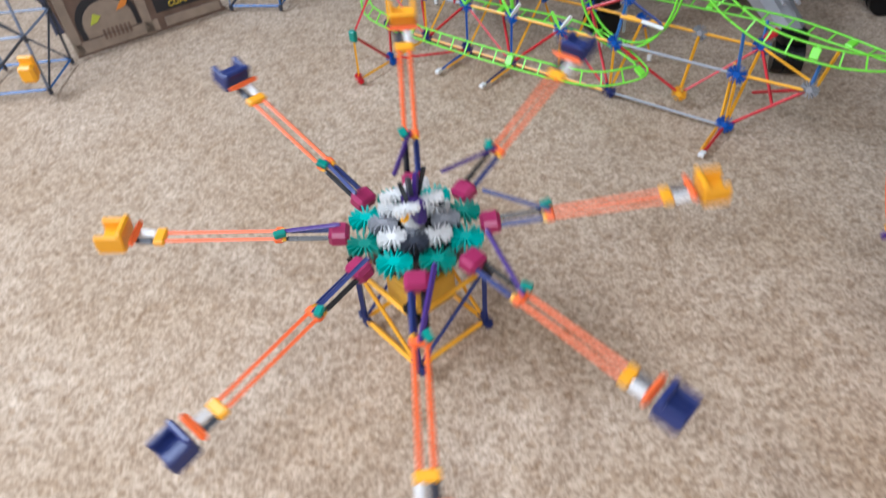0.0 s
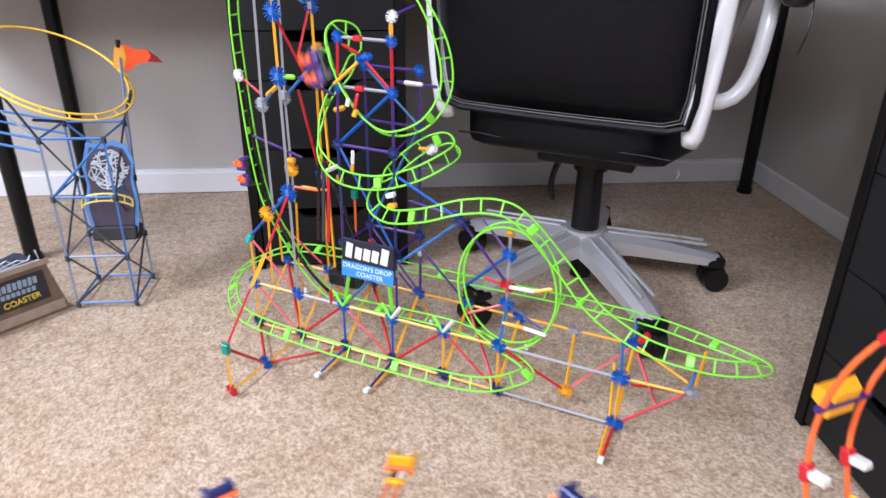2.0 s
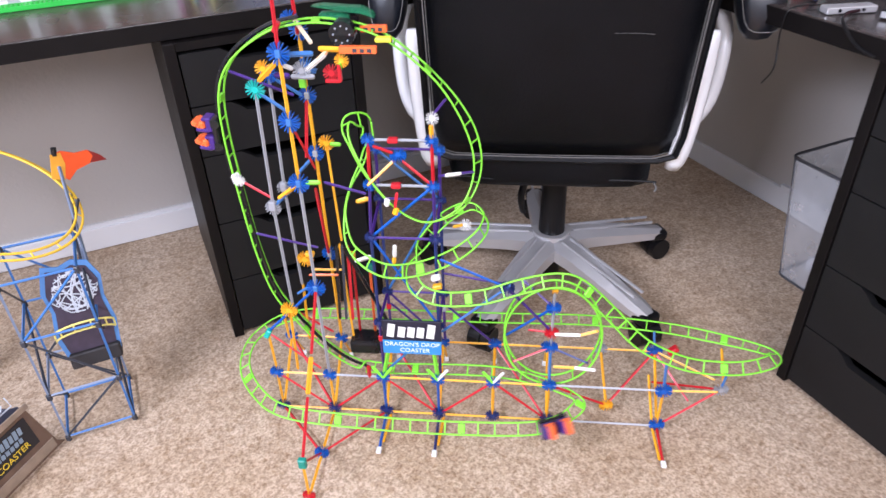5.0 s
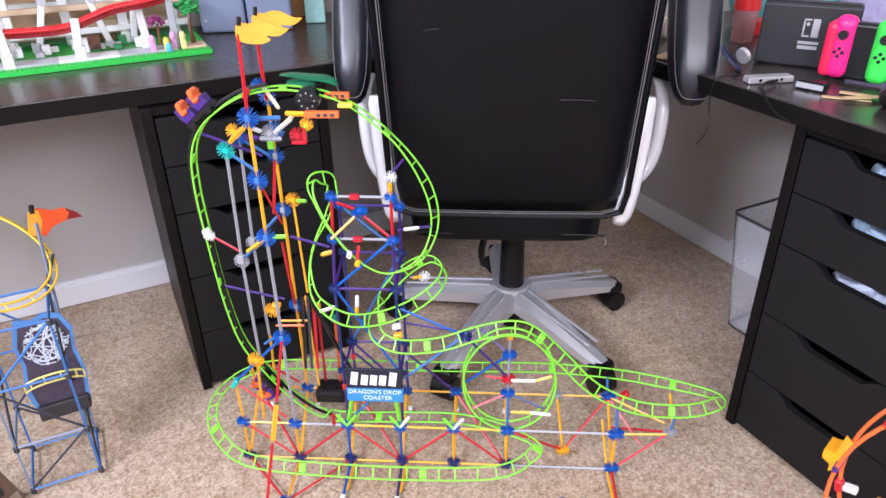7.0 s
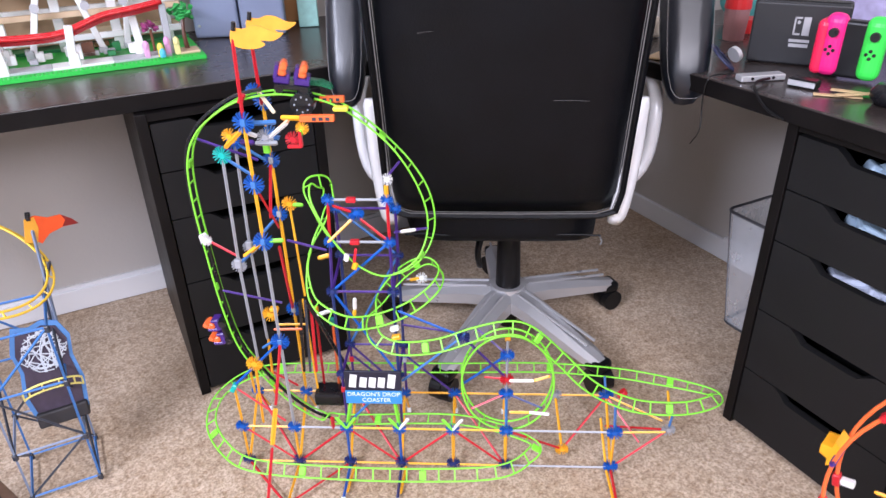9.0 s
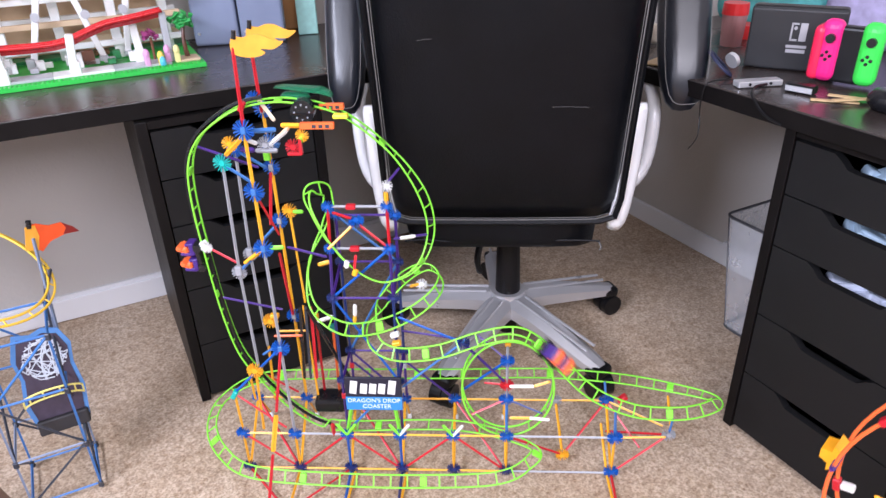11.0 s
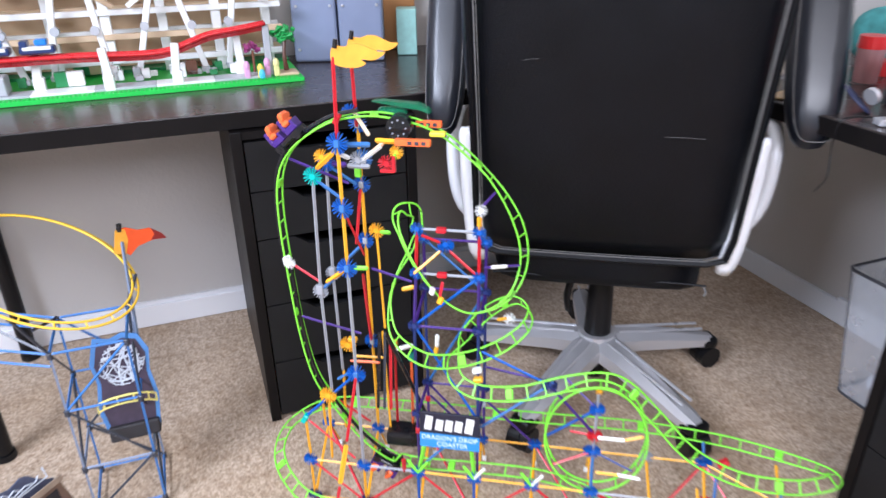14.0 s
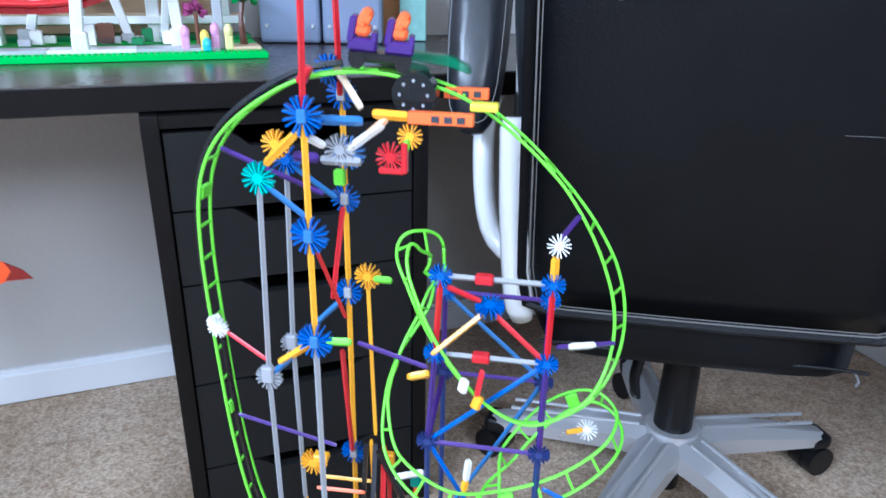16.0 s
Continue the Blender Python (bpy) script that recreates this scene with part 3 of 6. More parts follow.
        cs = part("caster", box((0.05, 0.05, 0.028), turn @ pose(0.293, 0, 0.068), 0.01, 3), BLACK_PLASTIC, ch)
        sw = turn @ pose(0.3, 0, 0.028, 0, 0, 25 * (i % 3) - 20)
        for s in (-1, 1):
            part("wheel", cyl(0.0275, 0.0275, 0.02, sw @ pose(0, s * 0.015, 0, 90, 0, 0), 22), BLACK_PLASTIC, cs)
        part("hood", cyl(0.03, 0.03, 0.008, sw @ pose(0, 0, 0.002, 90, 0, 0), 22), BLACK_PLASTIC, cs)
    return ch

# ---- the green-track coaster ----
U = 0.1033
LIFT = [(0.12, 0.03, 0.10), (-0.106, 0.04, 0.088), (-0.166, 0.05, 0.088), (-0.219, 0.05, 0.131), (-0.266, 0.05, 0.197), (-0.301, 0.05, 0.262), (-0.318, 0.05, 0.352), (-0.327, 0.05, 0.47), (-0.331, 0.05, 0.578), (-0.324, 0.05, 0.648), (-0.299, 0.05, 0.695), (-0.251, 0.05, 0.732), (-0.204, 0.05, 0.75), (-0.144, 0.06, 0.751)]
DROP = [(-0.071, 0.08, 0.724), (0.007, 0.085, 0.656), (0.057, 0.08, 0.579), (0.07, 0.07, 0.509), (0.047, 0.04, 0.458), (-0.005, 0.017, 0.44), (-0.051, 0.01, 0.463), (-0.096, 0.015, 0.514), (-0.126, 0.03, 0.568), (-0.135, 0.05, 0.593), (-0.123, 0.07, 0.594), (-0.11, 0.09, 0.576)]
HELIX = [(-0.118, 0.08, 0.524), (-0.138, 0.05, 0.484), (-0.148, 0.03, 0.439), (-0.134, 0.0, 0.394), (-0.083, -0.02, 0.368), (-0.028, 0.0, 0.357), (0.031, 0.02, 0.372), (0.074, 0.05, 0.395), (0.083, 0.09, 0.407), (0.056, 0.11, 0.417), (0.014, 0.1, 0.4), (-0.026, 0.07, 0.363), (-0.041, 0.03, 0.34)]
HUMP = [(-0.03, 0.0, 0.318), (0.012, -0.02, 0.312), (0.083, -0.04, 0.334), (0.15, -0.04, 0.36), (0.207, -0.03, 0.366), (0.247, -0.02, 0.345), (0.303, 0.0, 0.276), (0.347, 0.0, 0.226), (0.392, 0.0, 0.193)]
TAIL = [(0.457, 0.0, 0.168), (0.544, 0.01, 0.158), (0.607, 0.04, 0.155), (0.6, 0.08, 0.142), (0.507, 0.115, 0.14), (0.421, 0.135, 0.14)]
BASE = [(0.286, 0.162, 0.128), (0.094, 0.161, 0.125), (-0.15, 0.163, 0.12), (-0.313, 0.162, 0.11), (-0.388, 0.118, 0.09), (-0.392, 0.042, 0.08), (-0.347, -0.024, 0.07), (-0.273, -0.066, 0.065), (-0.108, -0.08, 0.065), (0.05, -0.081, 0.065), (0.186, -0.07, 0.065), (0.245, -0.038, 0.07), (0.255, 0.0, 0.078)]
TRACK = [Vector(p) for p in LIFT + DROP + HELIX + HUMP + TAIL + BASE]
NT = len(TRACK)
FACE = Vector((0, -0.8, 0.6))


def track_up(i):
    """Which way the upper face of the track looks at control point i."""
    t = (TRACK[(i + 1) % NT] - TRACK[(i - 1) % NT]).normalized()
    if 2 <= i < 26:
        u = t.cross(Vector((0, 1, 0)))
        if i >= 16:
            u = u + Vector((0, -0.5, 0.15))
    elif i < 2:
        u = Vector((0, -0.2, 1))
    elif i < 39:
        u = Vector((TRACK[i].x + 0.03, TRACK[i].y - 0.045, 0)).normalized() + Vector((0, 0, 0.45))
    elif i < 50:
        u = FACE
    elif i < 52:
        u = Vector((0.4, -0.3, 0.8))
    elif i < 57:
        u = Vector((0, -0.3, 0.95))
    elif i < 60:
        u = Vector((-0.4, -0.4, 0.8))
    elif i < 65:
        u = FACE
    else:
        u = Vector((1, -0.2, 0.6))
    u = u - t * u.dot(t)
    return u.normalized()


UPS = [track_up(i) for i in range(NT)]


def track_at(u):
    """Place, heading, upper side of the track at u control points along it."""
    u = u % NT
    i, f = int(u), u - int(u)
    p = [TRACK[(i + k - 1) % NT] for k in range(4)]
    a = catmull(*p, f)
    b = catmull(*p, min(1.0, f + 0.02)) - catmull(*p, max(0.0, f - 0.02))
    t = b.normalized()
    up = UPS[i].lerp(UPS[(i + 1) % NT], f)
    up = (up - t * up.dot(t)).normalized()
    return a, t, up


GAUGE = 0.0115


def track_section(parent, u0, u1, rung_gap=0.029, label="", rail_mat=None):
    pts, step = [], 0.1
    n = int((u1 - u0) / step)
    left, right = [], []
    for k in range(n + 1):
        p, t, up = track_at(u0 + (u1 - u0) * k / n)
        s = t.cross(up)
        pts.append((p, t, up, s))
        left.append(p - s * GAUGE)
        right.append(p + s * GAUGE)
    sec = part("track_section", tube(left, 0.0018, 6), rail_mat or GREEN, parent, label, smooth=True)
    part("rail", tube(right, 0.0018, 6), rail_mat or GREEN, sec, smooth=True)
    run = 0.0
    me = SHARED.get("rung")
    if me is None:
        bm = box((0.0024, 2 * GAUGE, 0.0016))
        me = bpy.data.meshes.new("rung")
        bm.to_mesh(me)
        bm.free()
        me.materials.append(GREEN)
        SHARED["rung"] = me
        bm = box((0.013, 1.5 * GAUGE, 0.005), None, 0.0012, 1)
        mj = bpy.data.meshes.new("joint")
        bm.to_mesh(mj)
        bm.free()
        mj.materials.append(GREEN)
        SHARED["joint"] = mj
    count = 0
    for (p, t, up, s), (q, _, _, _) in zip(pts, pts[1:]):
        run += (q - p).length
        if run >= rung_gap:
            run = 0.0
            count += 1
            ob = new("rung", me)
            ob.parent = sec
            rot = Matrix((t, s, up)).transposed().to_4x4()
            ob.matrix_basis = Matrix.Translation(p) @ rot
            if count % 7 == 4:
                ob = new("joint", SHARED["joint"])
                ob.parent = sec
                ob.matrix_basis = Matrix.Translation(p) @ rot
    return sec


def build_coaster():
    c = thing("toy_roller_coaster", "construction-toy coaster of coloured rods with lime green track", "toy coaster")
    for u0, u1 in ((0, 13.5), (13.5, 25), (25, 38.5), (38.5, 47), (47, 53), (53, 58), (58, 67)):
        track_section(c, u0, u1)
    # chain along the lift
    chain = []
    for k in range(0, 112):
        p, t, up = track_at(1.2 + k * 0.1)
        chain.append(p + up * (0.007 if k > 60 else -0.003))
    part("lift_chain", tube(chain, 0.0032, 5), BLACK, c, "black link lift chain")
    # upright ring of track at the front
    ring = [(0.208 + 0.0865 * math.cos(a), 0.03, 0.2015 + 0.1125 * math.sin(a)) for a in [2 * math.pi * k / 48 for k in range(48)]]
    lp = part("track_ring", tube([(x, 0.03 - GAUGE, z) for x, y, z in ring], 0.0021, 6, True), GREEN, c, smooth=True)
    part("rail", tube([(x, 0.03 + GAUGE, z) for x, y, z in ring], 0.0021, 6, True), GREEN, lp, smooth=True)
    for k in range(0, 48, 4):
        ob = new("rung", SHARED["rung"])
        ob.parent = lp
        ob.matrix_basis = Matrix.Translation(ring[k]) @ pose(0, 0, 0, 0, -360 * k / 48 + 90, 0)

    zt, zl = U, 0.011
    cols = [-3, -2, -1, 0, 1, 2]
    X = [k * U for k in cols]
    XT = 4 * U
    # upper front and back rows, lower row
    for y in (0.0, 0.106):
        for i, x in enumerate(X):
            star(c, (x, y, zt), BLUE)
            if i + 1 < len(X):
                rod(c, (x, y, zt), (X[i + 1], y, zt), YELLOW if not (y == 0 and i == 1) else GREY)
        star(c, (XT, y, zt), BLUE, scale=1.15)
        if y == 0:
            rod(c, (X[-1], y, zt), (XT, y, zt), GREY)
        else:
            star(c, (3 * U, y, zt), GREY)
            rod(c, (X[-1], y, zt), (3 * U, y, zt), YELLOW)
            rod(c, (3 * U, y, zt), (XT, y, zt), YELLOW)
        tip = (5 * U, 0.004 if y == 0 else 0.03, zt)
        rod(c, (XT, y, zt), tip, YELLOW)
    star(c, (5 * U, 0.01, zt), GREY, slots=8)
    for i, x in enumerate(X):
        star(c, (x, 0.0, zl + 0.004), NAVY, rx=90)
        if i + 1 < len(X):
            rod(c, (x, 0.0, zl), (X[i + 1], 0.0, zl), YELLOW)
        # V struts from the lower row to both upper rows
        rod(c, (x, 0.0, zl), (x, 0.0, zt), BLUE if i in (2, 3) else YELLOW)
        rod(c, (x, 0.0, zl), (x, 0.106, zt), YELLOW)
        rod(c, (x, 0.106, zt), (x, 0.16, zl), YELLOW)
        clip(c, (x, 0.16, 0.008), (x, 0.16, 0.1), WHITE, "foot", 0.8)
        if i + 1 < len(X):
            # red cross braces
            a, b = (x, 0.0, zt), (X[i + 1], 0.0, zl)
            if i % 2:
                a, b = (x, 0.0, zl), (X[i + 1], 0.0, zt)
            rod(c, a, b, RED)
            if i in (0, 2, 4):
                rod(c, (x, 0.106, zt), (X[i + 1], 0.0, zl), RED)
        if i in (2, 3):
            # forward feet lying on the carpet
            rod(c, (x, 0.0, zl), (x, -0.1, 0.006), BLUE if i == 2 else NAVY)
            rod(c, (x + 0.01, 0.0, zl), (x + 0.004, -0.08, 0.006), YELLOW)
            clip(c, (x, -0.093, 0.007), (x, -0.12, 0.007), WHITE, "foot", 0.85)
        if i in (2, 3, 4):
            # little lime and white tips fanned over the row
            for ang, cm in ((-35, GREEN), (35, WHITE if i != 2 else GREEN)):
                q = Vector((x + 0.034 * math.sin(radians(ang)), -0.002, zt + 0.034 * math.cos(radians(ang))))
                rod(c, (x, -0.002, zt), q, cm, 0.012, 0.0036)
    # tail end
    star(c, (XT, 0.0, zl + 0.004), BLUE, scale=1.1)
    rod(c, (X[-1], 0.0, zl), (XT, 0.0, zl), GREY)
    for y in (0.0, 0.106):
        rod(c, (XT, 0.0, zl), (XT, y, zt), YELLOW)
    rod(c, (XT - 0.02, 0.05, zt), (XT - 0.008, 0.0, zl), YELLOW)
    rod(c, (XT, 0.0, zl), (XT, -0.095, 0.006), RED)
    rod(c, (XT - 0.009, 0.0, zl), (XT - 0.005, -0.085, 0.006), YELLOW)
    clip(c, (XT, -0.087, 0.007), (XT, -0.12, 0.007), WHITE, "foot", 0.85)
    rod(c, (XT, 0.0, zl), (5 * U, 0.01, zt), RED)
    rod(c, (XT, 0.106, zl + 0.01), (5 * U, 0.01, zt), RED)
    rod(c, (XT, 0.106, zt), (XT + 0.06, 0.02, zl + 0.04), RED)
    rod(c, (3 * U, 0.106, zt), (3.1 * U, 0.03, 0.03), YELLOW)
    star(c, (3.1 * U, 0.03, 0.028), YELLOW)
    rod(c, (3.1 * U, 0.03, 0.028), (XT, 0.106, zt), RED)
    rod(c, (3.1 * U, 0.03, 0.028), (2 * U, 0.0, zt), RED)
    rod(c, (XT, 0.0, zt), (XT - 0.005, 0.0, 0.178), STEEL_BLUE)
    rod(c, (XT, 0.106, zt), (XT - 0.005, 0.12, 0.15), STEEL_BLUE)
    rod(c, (5 * U, 0.01, zt), (5 * U + 0.004, 0.01, 0.15), STEEL_BLUE)
    rod(c, (5 * U + 0.006, 0.012, zt), (5 * U + 0.012, 0.09, 0.14), YELLOW)
    clip(c, (XT + 0.02, 0.06, zt + 0.045), (XT + 0.03, 0.06, zt + 0.055), RED, scale=1.3)
    # post inside the ring
    rx = 2 * U
    rod(c, (rx, 0.03, zt), (rx, 0.03, 0.31), GREY)
    rod(c, (rx, 0.0, zt), (rx, 0.03, 0.165), STEEL_BLUE)
    for z, m1 in ((0.17, BLUE), (0.205, RED), (0.262, BLUE)):
        star(c, (rx, 0.03, z), m1)
    rod(c, (rx - 0.075, 0.02, 0.135), (rx, 0.03, 0.17), RED)
    rod(c, (rx, 0.03, 0.17), (rx + 0.075, 0.02, 0.14), NAVY)
    rod(c, (rx + 0.005, 0.025, 0.205), (rx + 0.05, 0.02, 0.21), WHITE, 0, 0.004)
    rod(c, (rx + 0.05, 0.02, 0.21), (rx + 0.08, 0.02, 0.222), YELLOW, 0, 0.0036)
    rod(c, (rx + 0.005, 0.0, 0.15), (rx + 0.045, 0.0, 0.15), YELLOW, 0, 0.0036)
    rod(c, (rx + 0.04, 0.0, 0.15), (rx + 0.08, 0.0, 0.146), WHITE, 0, 0.0038)
    rod(c, (rx, 0.03, 0.262), (rx - 0.09, 0.05, 0.17), BLUE)
    rod(c, (rx, 0.03, 0.262), (rx - 0.06, 0.05, 0.31), PURPLE)
    clip(c, (rx, 0.03, 0.3), (rx, 0.0, 0.34), YELLOW)
    rod(c, (rx - 0.05, 0.03, 0.21), (rx, 0.03, 0.205), RED)

    LZ0 = 0.495
    # main mast: two posts with couplers
    tx = -2 * U
    for y in (0.0, 0.106):
        zs = [zt, 3 * U, 5 * U, 6 * U, 7 * U]
        mats = [GREY if y == 0 else YELLOW, GREY if y == 0 else YELLOW, YELLOW, YELLOW]
        for (z0, z1), m1 in zip(zip(zs, zs[1:]), mats):
            rod(c, (tx, y, z0), (tx, y, z1), m1, 0.004, 0.003)
        for z in zs[1:]:
            star(c, (tx, y, z), BLUE, scale=1.25 if y == 0 else 1.1)
            clip(c, (tx, y - 0.003, z), (tx, y - 0.003, z + 0.1), STEEL_BLUE if y == 0 else GREY, "coupler", 0.75)
    rod(c, (tx, 0.0, 7 * U), (tx + 0.004, 0.0, 0.852), RED, 0.004, 0.0029)
    rod(c, (tx + 0.008, 0.075, 7 * U), (tx + 0.006, 0.075, 0.852), RED, 0.004, 0.0029)
    # second, slimmer post with yellow clips
    for z0, z1 in ((zt, 3.4 * U), (3.4 * U, 5.4 * U)):
        rod(c, (tx + 0.032, 0.085, z0), (tx + 0.028, 0.08, z1), YELLOW, 0.002)
    star(c, (tx + 0.03, 0.075, 5.33 * U), YELLOW, slots=8)
    rod(c, (tx + 0.03, 0.07, 5.33 * U), (tx + 0.064, 0.065, 5.35 * U), GREEN, 0.008, 0.004)
    rod(c, (tx + 0.005, 0.0, 5 * U), (tx + 0.04, 0.0, 5.02 * U), GREEN, 0.006, 0.0042)
    rod(c, (tx + 0.04, 0.0, 5.02 * U), (-U, 0.008, LZ0), PURPLE, 0.0)
    rod(c, (tx, 0.05, 5.1 * U), (tx, 0.1, 6 * U), RED)
    rod(c, (tx, 0.0, 6 * U), (tx + 0.012, 0.06, 4.9 * U), RED)
    rod(c, (tx, 0.1, 3 * U), (tx + 0.015, 0.03, 4.8 * U), RED)
    # outrigger of grey rods beside the mast
    for y in (0.02, 0.085):
        ox = -0.258
        rod(c, (ox, y, 0.66), (ox - 0.006, y, 0.46), GREY, 0.006, 0.0028)
        rod(c, (ox - 0.006, y, 0.46), (ox - 0.004, y, 0.245), GREY, 0.006, 0.0028)
        star(c, (ox, y, 0.662), TEAL if y < 0.05 else BLUE, scale=1.1)
        star(c, (ox - 0.006, y, 0.458), GREY)
        clip(c, (ox - 0.006, y - 0.002, 0.462), (ox - 0.006, y, 0.6), GREY, "coupler", 1.1)
        rod(c, (tx, y * 1.1, 6 * U), (ox, y, 0.66), STEEL_BLUE, 0.007, 0.003)
        rod(c, (tx, y * 1.1, 5 * U), (ox - 0.006, y, 0.458), STEEL_BLUE, 0.007, 0.003)
    rod(c, (tx, 0.0, 0.715), (-0.258, 0.02, 0.668), YELLOW, 0.012, 0.0038)
    star(c, (-0.242, 0.025, 0.692), YELLOW, scale=0.95)
    rod(c, (tx, 0.02, 0.51), (-0.262, 0.02, 0.468), YELLOW, 0.012, 0.0038)
    rod(c, (-0.262, 0.02, 0.475), (-0.322, 0.035, 0.502), RED, 0.004)
    clip(c, (-0.322, 0.035, 0.502), (-0.33, 0.04, 0.512), WHITE, scale=1.2)
    star(c, (-0.318, 0.03, 0.502), WHITE, scale=0.8)
    rod(c, (-0.316, 0.045, 0.39), (tx, 0.05, 0.36), PURPLE, 0.002)
    clip(c, (tx - 0.012, 0.03, 0.36), (tx + 0.01, 0.03, 0.36), YELLOW)
    rod(c, (-0.31, 0.05, 0.68), (tx, 0.05, 0.64), PURPLE, 0.004)
    rod(c, (tx, 0.02, 3 * U), (-0.255, 0.02, 0.275), STEEL_BLUE)
    rod(c, (tx, 0.0, 3 * U), (-0.312, 0.003, 0.2), BLUE)
    star(c, (-0.262, 0.0, 0.258), YELLOW, scale=1.15)
    star(c, (-0.235, 0.05, 0.335), YELLOW, scale=1.1)
    clip(c, (-0.312, 0.003, 0.198), (-0.3, 0.003, 0.22), TEAL, scale=1.2)
    for y in (0.003, 0.09):
        rod(c, (-0.312, y, 0.2), (-3 * U, y, zt), YELLOW)
        rod(c, (-0.262, y, 0.255), (-2.6 * U, y, zt), YELLOW)
    rod(c, (-0.312, 0.003, 0.2), (tx - 0.01, 0.0, zt + 0.01), RED)
    rod(c, (-0.312, 0.09, 0.2), (tx - 0.01, 0.106, zt + 0.01), RED)
    rod(c, (-0.235, 0.05, 0.3), (tx + 0.03, 0.05, 0.302), ORANGE, 0.002)
    rod(c, (-0.24, 0.08, 0.29), (tx + 0.03, 0.08, 0.292), YELLOW, 0.002)
    # long front leg with a yellow clip, down to a red foot
    rod(c, (tx, 0.0, 3 * U), (tx, -0.08, 0.222), RED, 0.005)
    rod(c, (tx, -0.08, 0.222), (tx, -0.125, 0.178), YELLOW, 0.0, 0.0044)
    rod(c, (tx, -0.125, 0.178), (tx, -0.203, 0.098), RED, 0.004)
    clip(c, (tx, -0.203, 0.097), (tx, -0.203, 0.11), JADE, scale=1.3)
    rod(c, (tx, -0.203, 0.097), (tx, -0.203, 0.006), YELLOW)
    star(c, (tx, -0.203, 0.0125), RED, scale=0.85)
    star(c, (tx, -0.111, 0.0135), BLUE)
    rod(c, (tx, -0.203, 0.01), (tx, -0.111, 0.01), YELLOW)
    rod(c, (tx, -0.111, 0.01), (tx, 0.0, zl), YELLOW)
    rod(c, (tx, -0.203, 0.097), (tx, -0.111, 0.012), RED)
    rod(c, (-3 * U, 0.0, zl), (tx, -0.111, 0.012), RED)
    rod(c, (-U, 0.0, zl), (tx, -0.111, 0.012), RED)
    # motor gearbox and drive rods near the foot of the lift
    mx = -1.45 * U
    mb = part("motor_box", box((0.06, 0.045, 0.03), pose(mx, 0.085, 0.115), 0.006), BLACK, c, "black battery motor")
    part("gear", cyl(0.018, 0.018, 0.008, pose(mx + 0.03, 0.07, 0.12, 90, 0, 0), 18), BLACK, mb)
    rod(c, (mx + 0.02, 0.0, 0.13), (mx + 0.02, 0.0, 0.1), RED, 0.0, 0.004)
    for k in range(3):
        rod(c, (tx + 0.02 + 0.012 * k, 0.05, 0.2), (tx + 0.028 + 0.01 * k, 0.06, 0.36), (BLACK, DARK_GREY, RED)[k], 0.0, 0.0036)
    rod(c, (-1.6 * U, 0.1, 0.1), (-1.58 * U, 0.1, 0.31), RED, 0.0)
    clip(c, (-1.58 * U, 0.1, 0.31), (-1.58 * U, 0.1, 0.4), YELLOW, scale=1.1)
    rod(c, (-1.3 * U, 0.1, 0.12), (-1.28 * U, 0.1, 0.28), ORANGE, 0.0)
    clip(c, (-1.28 * U, 0.1, 0.285), (-1.28 * U, 0.1, 0.4), JADE, scale=1.1)
    part("drive_chain", tube(spline([(tx + 0.045, 0.05, 0.36), (tx + 0.08, 0.06, 0.26), (tx + 0.11, 0.07, 0.16), (mx + 0.03, 0.07, 0.12)], 0.01), 0.004, 5), BLACK, c)

    # square lattice mast for the drop track
    ys = (0.012, 0.105)
    LZ, LT = 0.509, 0.587
    front = [zt, 2 * U + 0.02, 4 * U - 0.003, LZ, LT]
    rear = [zt, 2 * U + 0.02, 0.431, 0.527]
    left = {front[3]: -U + 0.006, front[4]: -U + 0.01}
    for lev, y in ((front, ys[0]), (rear, ys[1])):
        for i, (z0, z1) in enumerate(zip(lev, lev[1:])):
            mm = (PURPLE, NAVY, PURPLE, RED)[i]
            for x in (-U, 0.004):
                xa, xb = (left.get(z0, x), left.get(z1, x)) if x < 0 else (x, x)
                rod(c, (xa, y, z0), (xb, y, z1), mm, 0.005)
                star(c, (xb, y, z1), BLUE if i > 1 else NAVY, scale=0.8)
            rod(c, (left.get(z1, -U), y, z1), (0.004, y, z1), GREY if z1 > 0.5 and y < 0.05 else PURPLE)
        for x in (-U, 0.004):
            clip(c, (x, y, 0.19), (x, y, 0.3), RED if x < -0.05 else GREY, "coupler", 0.8)
    for z0, z1 in zip(front[1:3], rear[1:3]):
        for x in (-U, 0.004):
            rod(c, (x, ys[0], z0), (x, ys[1], z1), PURPLE)
    rod(c, (-U, ys[0], front[2]), (0.004, ys[0], front[3]), BLUE, 0.007, 0.0026)
    rod(c, (0.004, ys[0], front[1]), (-U, ys[0], front[2]), BLUE, 0.007, 0.0026)
    rod(c, (-U, ys[1], rear[3]), (0.004, ys[1], rear[2]), STEEL_BLUE, 0.007, 0.0026)
    rod(c, (-U, ys[1], rear[1]), (0.004, ys[1], rear[2]), STEEL_BLUE, 0.007, 0.0026)
    rod(c, (-U, ys[0], front[0]), (0.004, ys[0], front[1]), STEEL_BLUE)
    rod(c, (-U, ys[1], rear[1]), (0.004, ys[1], rear[0]), PURPLE)
    for zz in (LZ, LT):
        clip(c, (-0.055, 0.012, zz), (-0.035, 0.012, zz), RED, scale=1.0)
    star(c, (-0.05, 0.02, LZ + 0.048), BLUE, rx=20)
    rod(c, (-0.05, 0.015, LZ + 0.048), (0.004, 0.012, LZ), RED)
    rod(c, (-0.05, 0.015, LZ + 0.048), (-U, 0.0, LZ), YELLOW)
